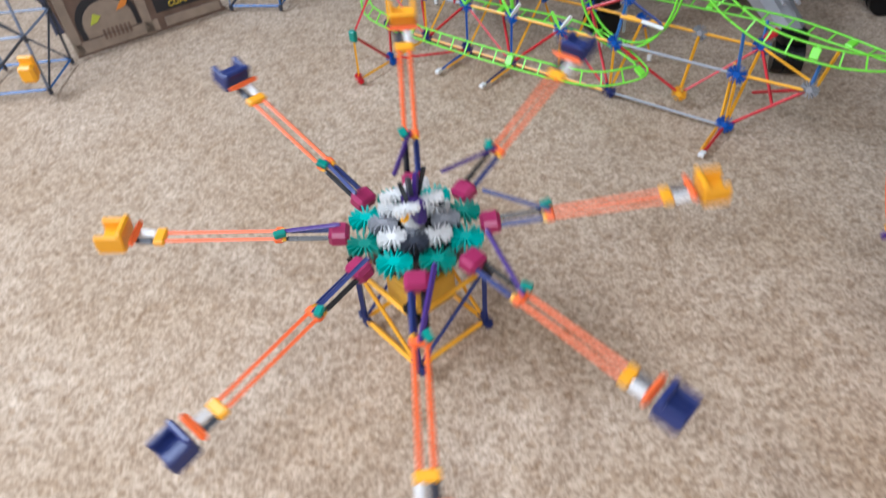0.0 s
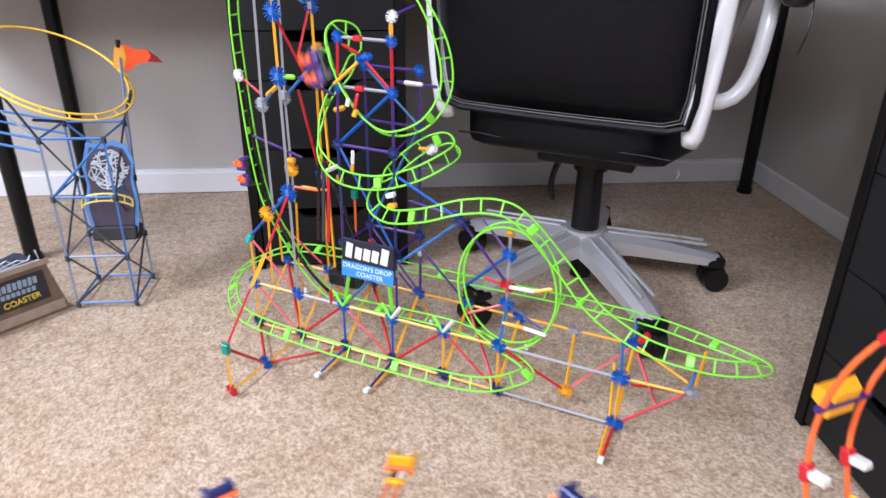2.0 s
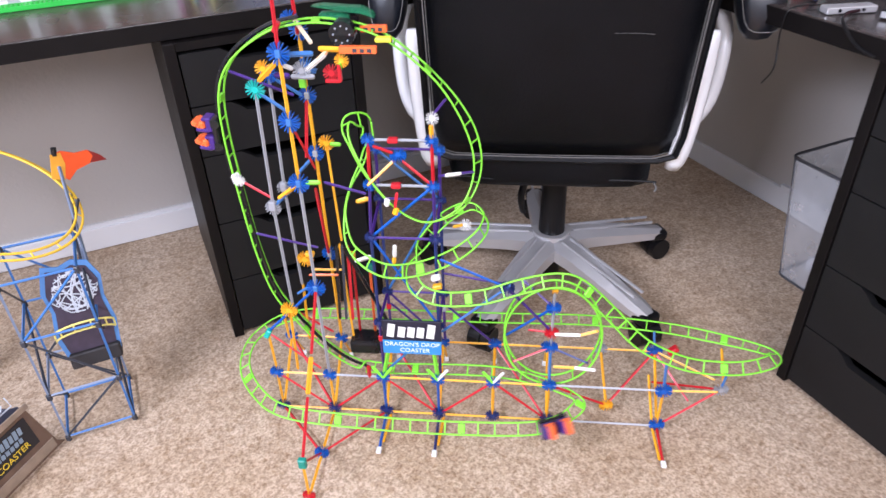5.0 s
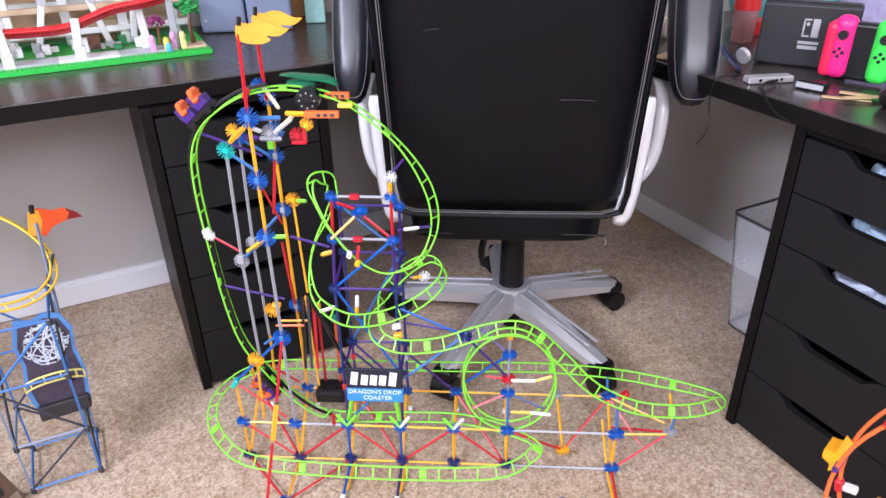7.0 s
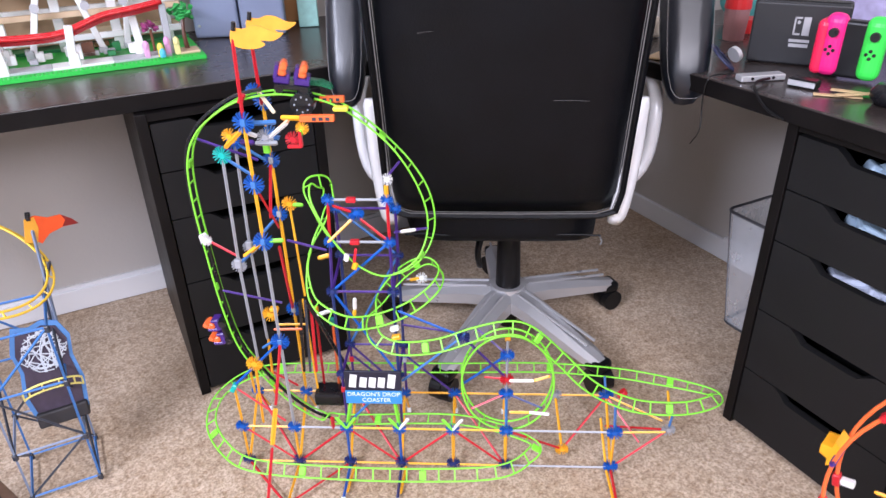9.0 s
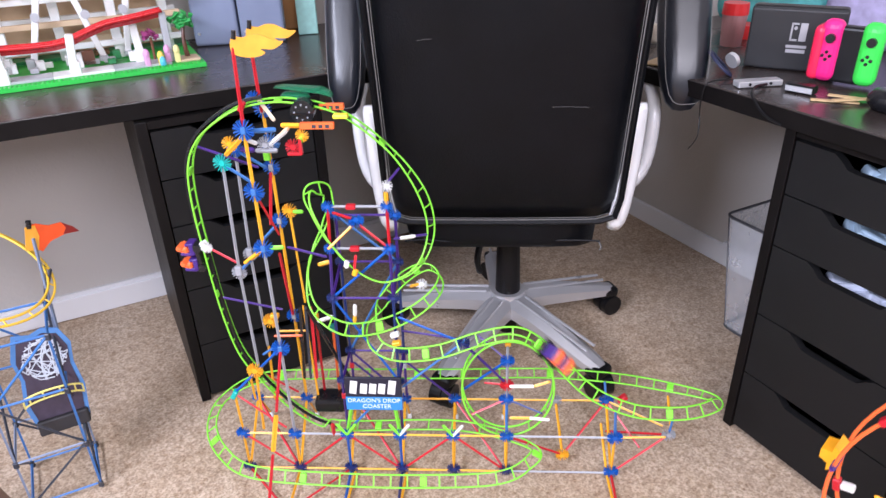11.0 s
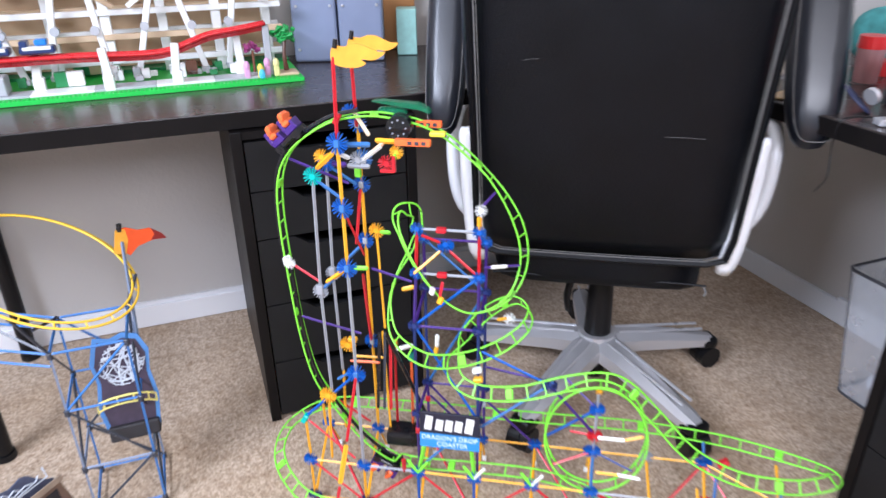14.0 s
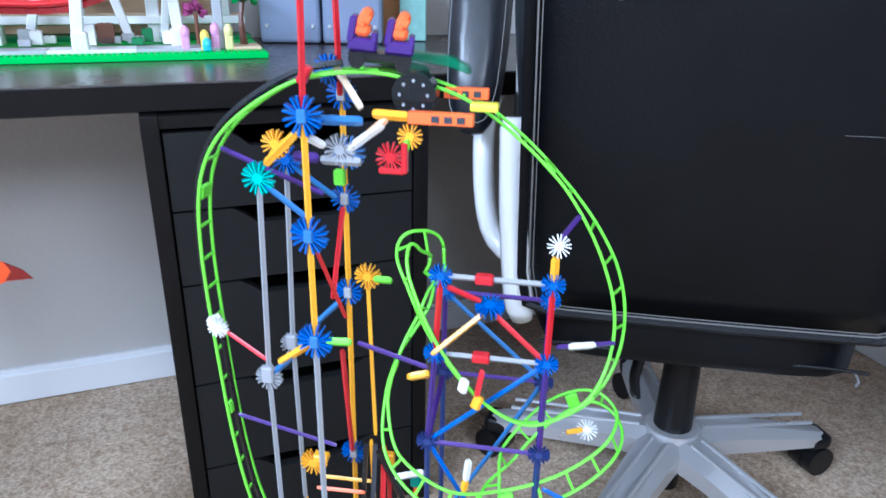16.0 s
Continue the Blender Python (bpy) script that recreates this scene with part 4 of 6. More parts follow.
    rod(c, (-U + 0.01, 0.012, LT - 0.008), (-0.052, 0.02, LZ + 0.05), RED)
    rod(c, (-0.052, 0.0, LZ - 0.005), (-0.056, -0.005, LZ - 0.03), RED, 0.0, 0.0034)
    clip(c, (-0.068, -0.006, LZ - 0.02), (-0.06, 0.0, LZ + 0.015), WHITE, scale=0.8)
    clip(c, (-0.055, -0.006, LZ - 0.036), (-0.05, 0.0, LZ - 0.022), ORANGE_YEL, scale=0.8)
    rod(c, (0.004, 0.012, LT + 0.004), (0.004, 0.012, LT + 0.026), YELLOW, 0.0, 0.0036)
    star(c, (0.006, 0.012, LT + 0.036), WHITE, scale=0.75, rx=70, ry=20)
    rod(c, (0.006, 0.02, LT + 0.038), (0.024, 0.06, LT + 0.05), PURPLE, 0.004)
    rod(c, (0.01, 0.012, 0.527), (0.066, 0.05, 0.516), PURPLE, 0.002)
    rod(c, (0.022, 0.018, 0.5255), (0.046, 0.034, 0.521), WHITE, 0.0, 0.0036)
    star(c, (0.05, 0.06, 4 * U - 0.004), WHITE, scale=0.8, rx=40)
    rod(c, (0.03, 0.05, 4 * U - 0.002), (0.046, 0.06, 4 * U - 0.004), YELLOW, 0.0, 0.0034)
    rod(c, (-U, 0.012, 4 * U - 0.04), (-0.14, 0.02, 4 * U - 0.06), WHITE, 0.004, 0.004)
    rod(c, (-0.13, 0.045, 4 * U + 0.045), (-0.108, 0.045, 4 * U + 0.052), YELLOW, 0.0, 0.0046)
    rod(c, (-0.062, -0.01, 3.75 * U), (-0.06, -0.01, 3.98 * U), WHITE, 0.0, 0.0034)
    rod(c, (-0.064, -0.01, 3.62 * U), (-0.062, -0.01, 3.75 * U), YELLOW, 0.0, 0.0034)
    clip(c, (0.004, 0.0, 3.3 * U), (0.02, 0.0, 3.35 * U), WHITE)
    clip(c, (0.006, 0.0, 3.12 * U), (0.02, 0.0, 3.15 * U), YELLOW)
    # bracing from lattice to hump
    rod(c, (0.004, 0.012, 4 * U - 0.04), (1.2 * U, 0.02, 3 * U), BLUE)
    rod(c, (0.004, 0.012, 2 * U), (1.2 * U, 0.02, 3 * U), STEEL_BLUE)
    rod(c, (0.004, 0.05, 3.05 * U), (1.2 * U, 0.03, 3 * U), PURPLE)
    rod(c, (1.2 * U, 0.02, 3 * U), (2 * U, 0.03, 2 * U), PURPLE)
    rod(c, (1.2 * U, 0.02, 3 * U), (1.25 * U, -0.02, 3.35 * U), BLUE)
    star(c, (1.2 * U, 0.02, 3 * U), NAVY)
    rod(c, (0.004, 0.1, 2 * U), (U, 0.106, zt), PURPLE)
    rod(c, (-U, 0.1, 2 * U), (-0.01, 0.106, zt), PURPLE)

    before = list(c.children)
    # head of the mast: thin green crest, smoked wheel, orange jaws
    gm = mat("clear_green_plastic", (0.015, 0.2, 0.09), 0.2, vary=0.25, alpha=0.6)
    crest = prism([(-0.06, 0.002), (0.0, -0.008), (0.03, -0.012), (0.052, -0.022), (0.048, -0.008), (0.03, 0.006), (0.0, 0.007), (-0.04, 0.008)], 0.02)
    bmesh.ops.bevel(crest, geom=crest.edges[:], offset=0.002, segments=1, affect="EDGES")
    hd = part("head_crest", crest, gm, c, "translucent green moulded crest", m=pose(-0.105, 0.085, 0.757, 0, 3, 0) @ Matrix.Diagonal((0.85, 1, 0.5, 1)))
    part("head_shell", pad(0.06, 0.05, 0.024, 0.026, 6, 8, 3), gm, hd, m=pose(-0.02, 0.0, -0.036, 0, 0, 0), smooth=True)
    sm = mat("smoked_plastic", (0.012, 0.014, 0.016), 0.12, vary=0.2)
    wh = part("pulley", cyl(0.019, 0.019, 0.02, pose(-0.105, 0.055, 0.73, 90, 0, 0), 24), sm, c, "smoked clear pulley wheel")
    for k in range(8):
        part("stud", cyl(0.0014, 0.0014, 0.002, pose(-0.105 + 0.012 * math.cos(k * 0.785), 0.0445, 0.73 + 0.012 * math.sin(k * 0.785), 90, 0, 0), 8), GREY, wh)
    for z, x0, x1, y in ((0.7165, -0.104, -0.05, 0.02), (0.727, -0.085, -0.045, 0.085)):
        bm = box((x1 - x0, 0.01, 0.0098), pose((x0 + x1) / 2, y, z), 0.0008, 1)
        jw = part("jaw", bm, ORANGE, c, "orange perforated jaw bar")
        for k in range(3):
            part("hole", box((0.0062, 0.0012, 0.0052), pose(x1 - 0.01 - 0.0105 * k, y - 0.0052, z)), DARK_GREY, jw)
    rod(c, (-0.134, 0.02, 0.7175), (-0.103, 0.02, 0.7165), YELLOW, 0.0, 0.0042)
    rod(c, (-0.15, 0.02, 0.69), (-0.122, 0.02, 0.714), mat("peach_rod", (0.85, 0.52, 0.32), 0.35), 0.0, 0.0032)
    part("mouth_clip", box((0.024, 0.014, 0.007), pose(-0.045, 0.05, 0.722), 0.002), mat("lemon_plastic", (0.8, 0.75, 0.05), 0.35), c)
    rod(c, (tx, 0.0, 0.714), (-0.13, 0.02, 0.711), STEEL_BLUE, 0.012, 0.0042)
    rod(c, (tx, 0.0, 0.71), (-0.165, 0.02, 0.683), WHITE, 0.012, 0.0036)
    rod(c, (-0.16, 0.02, 0.683), (-0.122, 0.02, 0.712), WHITE, 0.004, 0.0036)
    rod(c, (-0.178, 0.06, 0.75), (-0.152, 0.05, 0.715), mat("cream_rod", (0.75, 0.6, 0.42), 0.35), 0.0, 0.0042)
    star(c, (-0.163, 0.02, 0.686), GREY)
    rod(c, (tx, 0.02, 0.678), (-0.18, 0.02, 0.677), PURPLE, 0.002, 0.0046)
    rod(c, (-0.18, 0.02, 0.676), (-0.145, 0.02, 0.676), GREY, 0.0, 0.0042)
    star(c, (-0.119, 0.02, 0.682), RED, scale=0.95)
    part("red_bracket", box((0.005, 0.008, 0.026), pose(-0.107, 0.02, 0.682), 0.001, 1), RED, c)
    part("red_bracket", box((0.022, 0.008, 0.005), pose(-0.118, 0.02, 0.6705), 0.001, 1), RED, c)
    rod(c, (-0.104, 0.022, 0.7), (-0.108, 0.021, 0.686), GREEN, 0.0, 0.0034)
    star(c, (-0.103, 0.022, 0.7), YELLOW, scale=0.8)
    star(c, (tx + 0.02, 0.07, 0.745), BLUE)
    clip(c, (tx + 0.012, 0.03, 0.745), (tx + 0.02, 0.03, 0.76), RED)
    star(c, (tx + 0.03, 0.09, 0.665), STEEL_BLUE, scale=1.2)
    clip(c, (tx + 0.02, 0.09, 0.64), (tx + 0.02, 0.09, 0.65), GREEN)

    for o in c.children:
        if o not in before:
            o.matrix_basis = Matrix.Translation((-0.02, 0, 0.006)) @ o.matrix_basis
    # flame pennants on the two red poles
    def rounded(o):
        v = [Vector((x, 0, z)) for x, z in o]
        n = len(v)
        q = [catmull(v[i - 1], v[i], v[(i + 1) % n], v[(i + 2) % n], f / 4) for i in range(n) for f in range(4)]
        return [(p.x, p.z) for p in q]

    def flame(x, y, z):
        o = [(0.0, -0.012), (0.02, -0.019), (0.045, -0.017), (0.06, -0.009), (0.052, -0.003), (0.075, -0.001), (0.092, 0.013), (0.078, 0.013), (0.066, 0.016), (0.05, 0.021), (0.034, 0.02), (0.02, 0.014), (0.0, 0.012)]
        f = part("pennant", prism(rounded(o), 0.0022), mat("flame_yellow", (0.78, 0.36, 0.03), 0.45, vary=0.3, scale=28), c, "yellow flame-shaped card pennant", m=pose(x, y, z, 0, 8, 10) @ Matrix.Diagonal((0.8, 1, 0.85, 1)))
        part("cap", cyl(0.0045, 0.004, 0.014, pose(0.004, 0, 0.017), 10), BLACK, f)
    flame(tx + 0.003, 0.0, 0.852)
    flame(tx + 0.004, 0.075, 0.852)

    # name board on a lattice post
    sg = part("name_board", box((0.106, 0.005, 0.072), None, 0.001, 1), mat("board_black", (0.012, 0.013, 0.03), 0.4), c, "black and blue printed name board", m=pose(-0.043, -0.004, 0.21, -4, 0, 0))
    part("blue_band", box((0.106, 0.0012, 0.029), pose(0, -0.0028, -0.0212)), mat("board_blue", (0.04, 0.25, 0.62), 0.4), sg)
    bars = [((-0.037, 0.014), (0.013, 0.028), 8), ((-0.018, 0.011), (0.013, 0.022), 8), ((-0.001, 0.011), (0.013, 0.022), 8), ((0.016, 0.011), (0.013, 0.022), 8), ((0.035, 0.014), (0.014, 0.03), 8)]
    for (x, z), (w, h), a in bars:
        part("logo_shape", box((w, 0.0012, h), pose(x, -0.003, z + 0.001, 0, a, 0)), WHITE, sg)
    pale = mat("print_white", (0.75, 0.85, 0.9), 0.5)
    text_part("print", "DRAGON'S DROP", 0.0125, pale, sg, pose(0, -0.0038, -0.0145, 90, 0, 0), 0.0003)
    text_part("print", "COASTER", 0.0125, pale, sg, pose(0.005, -0.0038, -0.0275, 90, 0, 0), 0.0003)
    rod(c, (-U, 0.004, zt), (-U + 0.02, 0.003, 0.2), GREEN, 0.004, 0.0036)
    rod(c, (0.0, 0.004, zt), (-0.008, 0.003, 0.19), GREEN, 0.004, 0.0036)
    return c


def build_cart():
    k = thing("coaster_cart", "purple toy coaster cart with two orange seats", "toy cart", group="coaster carts")
    # heading along x, upper side along z
    bm = box((0.034, 0.03, 0.008), pose(0, 0, 0.009), 0.002, 1)
    add_box(bm, (0.012, 0.034, 0.008), pose(-0.02, 0, 0.009))
    add_box(bm, (0.012, 0.034, 0.008), pose(0.02, 0, 0.009))
    part("chassis", bm, BLACK, k, "black chassis")
    for x in (-0.019, 0.019):
        for y in (-0.015, 0.015):
            part("wheel", cyl(0.0065, 0.0065, 0.005, pose(x, y, 0.006, 90, 0, 0), 12), BLACK, k)
    for x in (-0.0155, 0.0155):
        b = box((0.024, 0.024, 0.011), pose(x, 0, 0.0185), 0.002, 1)
        add_box(b, (0.007, 0.024, 0.022), pose(x - 0.009, 0, 0.03, 0, 6, 0), 0.002, 1)
        add_box(b, (0.005, 0.024, 0.008), pose(x + 0.0095, 0, 0.025), 0.001, 1)
        tub = part("tub", b, PURPLE, k, "purple seat tub")
        f = box((0.013, 0.026, 0.01), pose(x - 0.0005, 0, 0.03), 0.003, 1)
        add_box(f, (0.01, 0.026, 0.017), pose(x + 0.0005, 0, 0.039, 0, 24, 0), 0.003, 1)
        add_box(f, (0.006, 0.03, 0.007), pose(x + 0.003, 0, 0.039, 0, 24, 0), 0.001, 1)
        part("seat", f, ORANGE, tub, "orange seat figure block")
    return k


# ---- spinning eight-armed ride ----
RIDE = Vector((0.28, -0.606, 0.0))


def build_ride():
    r = thing("toy_ride_stand", "yellow and dark rod stand carrying a spinning toy ride", "toy ride", pose(RIDE.x, RIDE.y, 0, 0, 0, -11))
    h = 0.052
    for sx in (-1, 1):
        for sy in (-1, 1):
            star(r, (sx * h, sy * h, 0.0125), NAVY, rx=90, scale=0.9)
            rod(r, (sx * h, sy * h, 0.006), (sx * h, sy * h, 0.105), NAVY if sx * sy > 0 else PURPLE, 0.0, 0.004)
            star(r, (sx * h, sy * h, 0.1), BLACK, rx=90)
            rod(r, (sx * h, sy * h, 0.1), (sx * 0.02, sy * 0.02, 0.128), PURPLE)
    for z in (0.012, 0.095):
        for s in (-1, 1):
            rod(r, (-h, s * h, z), (h, s * h, z), YELLOW, 0.006, 0.0037)
            rod(r, (s * h, -h, z), (s * h, h, z), YELLOW, 0.006, 0.0037)
    for s in (-1, 1):
        rod(r, (-h, s * h, 0.095), (h, s * h, 0.012), YELLOW)
        rod(r, (s * h, -h, 0.012), (s * h, h, 0.095), NAVY)
    part("motor", box((0.06, 0.06, 0.045), pose(0, 0, 0.075), 0.006), mat("amber_motor", (0.75, 0.42, 0.03), 0.4), r, "amber motor housing")
    part("axle", cyl(0.008, 0.008, 0.06, pose(0, 0, 0.118), 12), GREY, r)
    return r


ARM_R, ARM_Z = 0.078, 0.012


def build_rotor():
    """The turning head; its origin is on the axle at the height of the arm joints."""
    t = thing("spinning_toy_ride", "turning white and green gear head with eight orange arms", "toy ride", pose(RIDE.x, RIDE.y, 0.145))
    part("hub", cyl(0.055, 0.05, 0.02, pose(0, 0, 0), 24), BLACK, t)
    part("bearing", cyl(0.0125, 0.0125, 0.06, pose(0, 0, -0.02), 16), GREY, t)
    for i in range(8):
        a = radians(22.5 + 45 * i)
        star(t, (0.058 * math.cos(a), 0.058 * math.sin(a), 0.012), JADE if i % 2 else TEAL, rx=0, rz=12 * i, scale=1.45)
        b = radians(45 * i)
        star(t, (0.034 * math.cos(b), 0.034 * math.sin(b), 0.021), (WHITE, DARK_GREY, WHITE, GREY)[i % 4], rx=12 * math.sin(b), rz=10 * i, scale=1.2)
    gear = cyl(0.014, 0.014, 0.012, pose(0, 0, 0.03), 20)
    part("gear", gear, WHITE, t, "white toothed gear")
    part("crank", box((0.012, 0.03, 0.03), pose(0.004, 0.006, 0.045), 0.004), PURPLE, t)
    for i in range(4):
        rod(t, (0, 0, 0.03), (0.012 * (i - 1.5), 0.004, 0.085), (BLACK, PURPLE, DARK_GREY, BLACK)[i], 0.0, 0.0034)
        a = radians(90 * i + 30)
        rod(t, (0.01 * math.cos(a), 0.01 * math.sin(a), 0.05), (0.035 * math.cos(a), 0.035 * math.sin(a), 0.05), (YELLOW, BLACK, RED, DARK_GREY)[i], 0.0, 0.004)
        star(t, (0.02 * math.cos(a), 0.02 * math.sin(a), 0.055), WHITE, rx=20, scale=1.1)
    arms = []
    for i in range(8):
        blue = i % 2 == 0
        # arm points along +x of its own space, jointed at its origin
        bm = box((0.022, 0.026, 0.018), pose(0.004, 0, 0), 0.004, 1)
        arm = part("arm", bm, mat("crimson_plastic", (0.35, 0.02, 0.1), 0.35), t, "jointed arm with orange rods and a hanging seat")
        for y in (-0.0065, 0.0065):
            rod(arm, (0.008, y, 0), (0.06, y, 0), NAVY if y < 0 else BLACK, 0.0, 0.0036)
            rod(arm, (0.06, y, 0), (0.07, y, 0), YELLOW, 0.0, 0.0046)
            rod(arm, (0.07, y * 1.0, 0), (0.193, y * 1.0, 0.0), ORANGE, 0.0, 0.0026, name="long_rod")
        bm = box((0.01, 0.022, 0.008), pose(0.068, 0, 0), 0.002, 1)
        part("joint_clip", bm, ORANGE, arm)
        part("end_clip", box((0.012, 0.024, 0.008), pose(0.193, 0, 0), 0.002, 1), ORANGE_YEL, arm, "amber end clip")
        rod(arm, (0.198, -0.006, 0), (0.222, -0.006, 0.002), WHITE, 0.0, 0.0052)
        rod(arm, (0.198, 0.006, 0), (0.218, 0.006, 0.0), DARK_GREY, 0.0, 0.005)
        col = NAVY if blue else ORANGE_YEL
        cx = 0.241
        b = box((0.03, 0.035, 0.011), pose(cx, 0, -0.004), 0.003, 1)
        add_box(b, (0.007, 0.035, 0.022), pose(cx - 0.0115, 0, 0.008), 0.002, 1)
        add_box(b, (0.03, 0.006, 0.018), pose(cx, -0.015, 0.006), 0.002, 1)
        add_box(b, (0.03, 0.006, 0.018), pose(cx, 0.015, 0.006), 0.002, 1)
        part("seat_tub", b, col, arm, "dark blue seat tub" if blue else "amber yellow seat tub")
        rod(arm, (0.218, -0.019, 0.006), (0.218, 0.019, 0.006), ORANGE, 0.0, 0.004, name="lap_bar")
        rod(arm, (0.07, 0.0, 0.004), (0.0, 0.02, 0.03), PURPLE if i % 3 else NAVY, 0.0, 0.003, name="push_rod")
        clip(arm, (0.066, 0.008, 0.008), (0.075, 0.012, 0.008), JADE, scale=0.8)
        arms.append(arm)
    return t, arms

# ---- dark lattice coaster beside the wall ----


def build_haunted():
    c = thing("lattice_toy_coaster", "steel-blue rod toy coaster with yellow track and a printed card castle", "toy coaster")
    wood = mat("printed_wood", (0.16, 0.1, 0.07), 0.6, vary=0.45, scale=35)
    wood2 = mat("printed_wood_light", (0.3, 0.23, 0.17), 0.6, vary=0.35, scale=45)
    stone = mat("printed_stone", (0.09, 0.1, 0.16), 0.6, vary=0.5, scale=60)
    dark = mat("printed_dark", (0.02, 0.018, 0.02), 0.6)
    # printed base in front
    p0, p1 = Vector((-0.781, -0.456, 0)), Vector((-0.702, -0.112, 0))
    d = (p1 - p0).normalized()
    ang = math.degrees(math.atan2(d.y, d.x))
    L = (p1 - p0).length
    m = Matrix.Translation(p0) @ pose(0, 0, 0, 0, 0, ang) @ pose(0, 0.012, 0.004, -12, 0, 0)
    base = part("printed_front", prism([(0.006, 0.0), (L, 0.0), (L - 0.012, 0.012), (L - 0.03, 0.112), (0.5 * L, 0.117), (0.5 * L, 0.138), (0.0, 0.15), (-0.004, 0.138), (0.008, 0.012)], 0.006), wood, c, "brown printed card front like a wooden cart", m=m)
    arch = [(0.03 + 0.0, 0.03)]
    for k in range(13):
        a = math.pi * (1 - k / 12)
        arch.append((0.092 + 0.064 * math.cos(a), 0.058 + 0.055 * math.sin(a)))
    arch += [(0.156, 0.03)]
    part("arch", prism(arch, 0.002), dark, base, "dark arch", m=pose(0, -0.0042, 0))
    part("inner_arch", prism([(x * 0.82 + 0.017, z * 0.8 + 0.006) for x, z in arch], 0.002), wood2, base, m=pose(0, -0.0056, 0))
    for x, w, h, z, mm in ((0.015, 0.02, 0.13, 0.07, wood2), (0.168, 0.02, 0.125, 0.065, wood2), (0.26, 0.14, 0.012, 0.112, wood2), (0.09, 0.165, 0.012, 0.142, wood2), (0.1, 0.18, 0.024, 0.016, wood2), (0.27, 0.13, 0.02, 0.016, wood2)):
        part("plank", box((w, 0.003, h), pose(x, -0.005, z), 0.001, 1), mm, base)
    part("title_field", box((0.12, 0.002, 0.06), pose(0.253, -0.0042, 0.068)), dark, base)
    part("amber_mark", prism([(0, 0), (0.02, 0.004), (0.034, 0.018), (0.018, 0.018), (0.008, 0.01)], 0.002), mat("print_orange", (0.75, 0.25, 0.03), 0.5), base, m=pose(0.115, -0.0075, 0.068))
    part("lime_mark", prism([(0, 0), (0.014, 0.002), (0.026, 0.012), (0.012, 0.02)], 0.002), mat("print_lime", (0.5, 0.55, 0.05), 0.5), base, m=pose(0.055, -0.0075, 0.055))
    text_part("print", "COASTER", 0.0165, mat("print_yellow", (0.85, 0.62, 0.04), 0.5), base, pose(0.26, -0.0062, 0.05, 90, -2, 0), 0.0004)
    ink = mat("print_blue_grey", (0.25, 0.33, 0.42), 0.5)
    for k in range(9):
        part("title_bar", box((0.007, 0.0014, 0.014 + 0.003 * (k % 2)), pose(0.215 + 0.0098 * k, -0.006, 0.083, 0, 8, 0)), ink, base)
    for k in range(8):
        part("title_bar", box((0.007, 0.0014, 0.009), pose(0.218 + 0.0098 * k, -0.006, 0.067, 0, 8, 0)), ink, base)
    bm = bmesh.new()
    for k in range(7):
        add_box(bm, (0.005, 0.0014, 0.02), pose(0.075 + 0.009 * k, -0.007, 0.03))
    part("grille", bm, wood, base)
    # rounded card hills behind, with pale web lines
    for x, w, h in ((0.07, 0.16, 0.055), (0.26, 0.15, 0.04)):
        o = [(x - w / 2 + w * k / 12, 0.13 * (1 if x < 0.2 else 0.78) + h * math.sin(math.pi * k / 12) + 0.006 * math.sin(5 * k)) for k in range(13)]
        hill = part("card_hill", prism([(x - w / 2, 0.05)] + o + [(x + w / 2, 0.05)], 0.004), stone, base, m=pose(0, 0.035, 0))
        bm = bmesh.new()
        for k in range(5):
            add_tube(bm, [(x - w * 0.4 + 0.01 * k, -0.004, o[0][1] + 0.01), (x - w * 0.1 + 0.02 * k, -0.0045, o[6][1] - 0.006 * k), (x + w * 0.1 + 0.012 * k, -0.004, o[0][1] + 0.008 * k)], 0.0017, 4)
        part("web_print", bm, mat("web_white", (0.6, 0.64, 0.7), 0.6), hill)

    def tower(fx, top, mats):
        z = [0.012, 0.12, 0.25, top]
        for i, (x, y) in enumerate(fx):
            for z0, z1 in zip(z, z[1:]):
                rod(c, (x, y, z0), (x, y, z1), mats[i % len(mats)], 0.003, 0.0028)
            for zz in z:
                clip(c, (x, y, zz - 0.004), (x, y, zz + 0.1), DARK_GREY, "connector", 0.85)
            x2, y2 = fx[(i + 1) % 4]
            for k, zz in enumerate(z):
                rod(c, (x, y, zz), (x2, y2, zz), STEEL_BLUE if k != 1 else mats[0], 0.004, 0.0027)
            rod(c, (x, y, z[0]), (x2, y2, z[1]), DARK_GREY, 0.004, 0.0025)
            rod(c, (x2, y2, z[1]), (x, y, z[2]), DARK_GREY, 0.004, 0.0025)
            rod(c, (x, y, z[2]), (x2, y2, z[3]), DARK_GREY if i % 2 else STEEL_BLUE, 0.004, 0.0025)
    A = [(-0.704, -0.108), (-0.6, -0.048), (-0.665, 0.06), (-0.77, 0.0)]
    tower(A, 0.37, [mat("slate_rod", (0.2, 0.25, 0.36), 0.35), STEEL_BLUE])
    B = [(-0.70, -0.56), (-0.785, -0.465), (-0.885, -0.56), (-0.8, -0.655)]
    tower(B, 0.36, [MATS["slate_rod"], DARK_GREY])
    slate = MATS["slate_rod"]
    for z in (0.37, 0.345):
        rod(c, (-1.15, -0.12, z), (-0.704, -0.108, z), STEEL_BLUE, 0.004, 0.0028)
        rod(c, (-1.2, 0.0, z), (-0.77, 0.0, z), STEEL_BLUE, 0.004, 0.0028)
    rod(c, (-0.704, -0.108, 0.37), (-0.92, -0.1, 0.46), DARK_GREY)
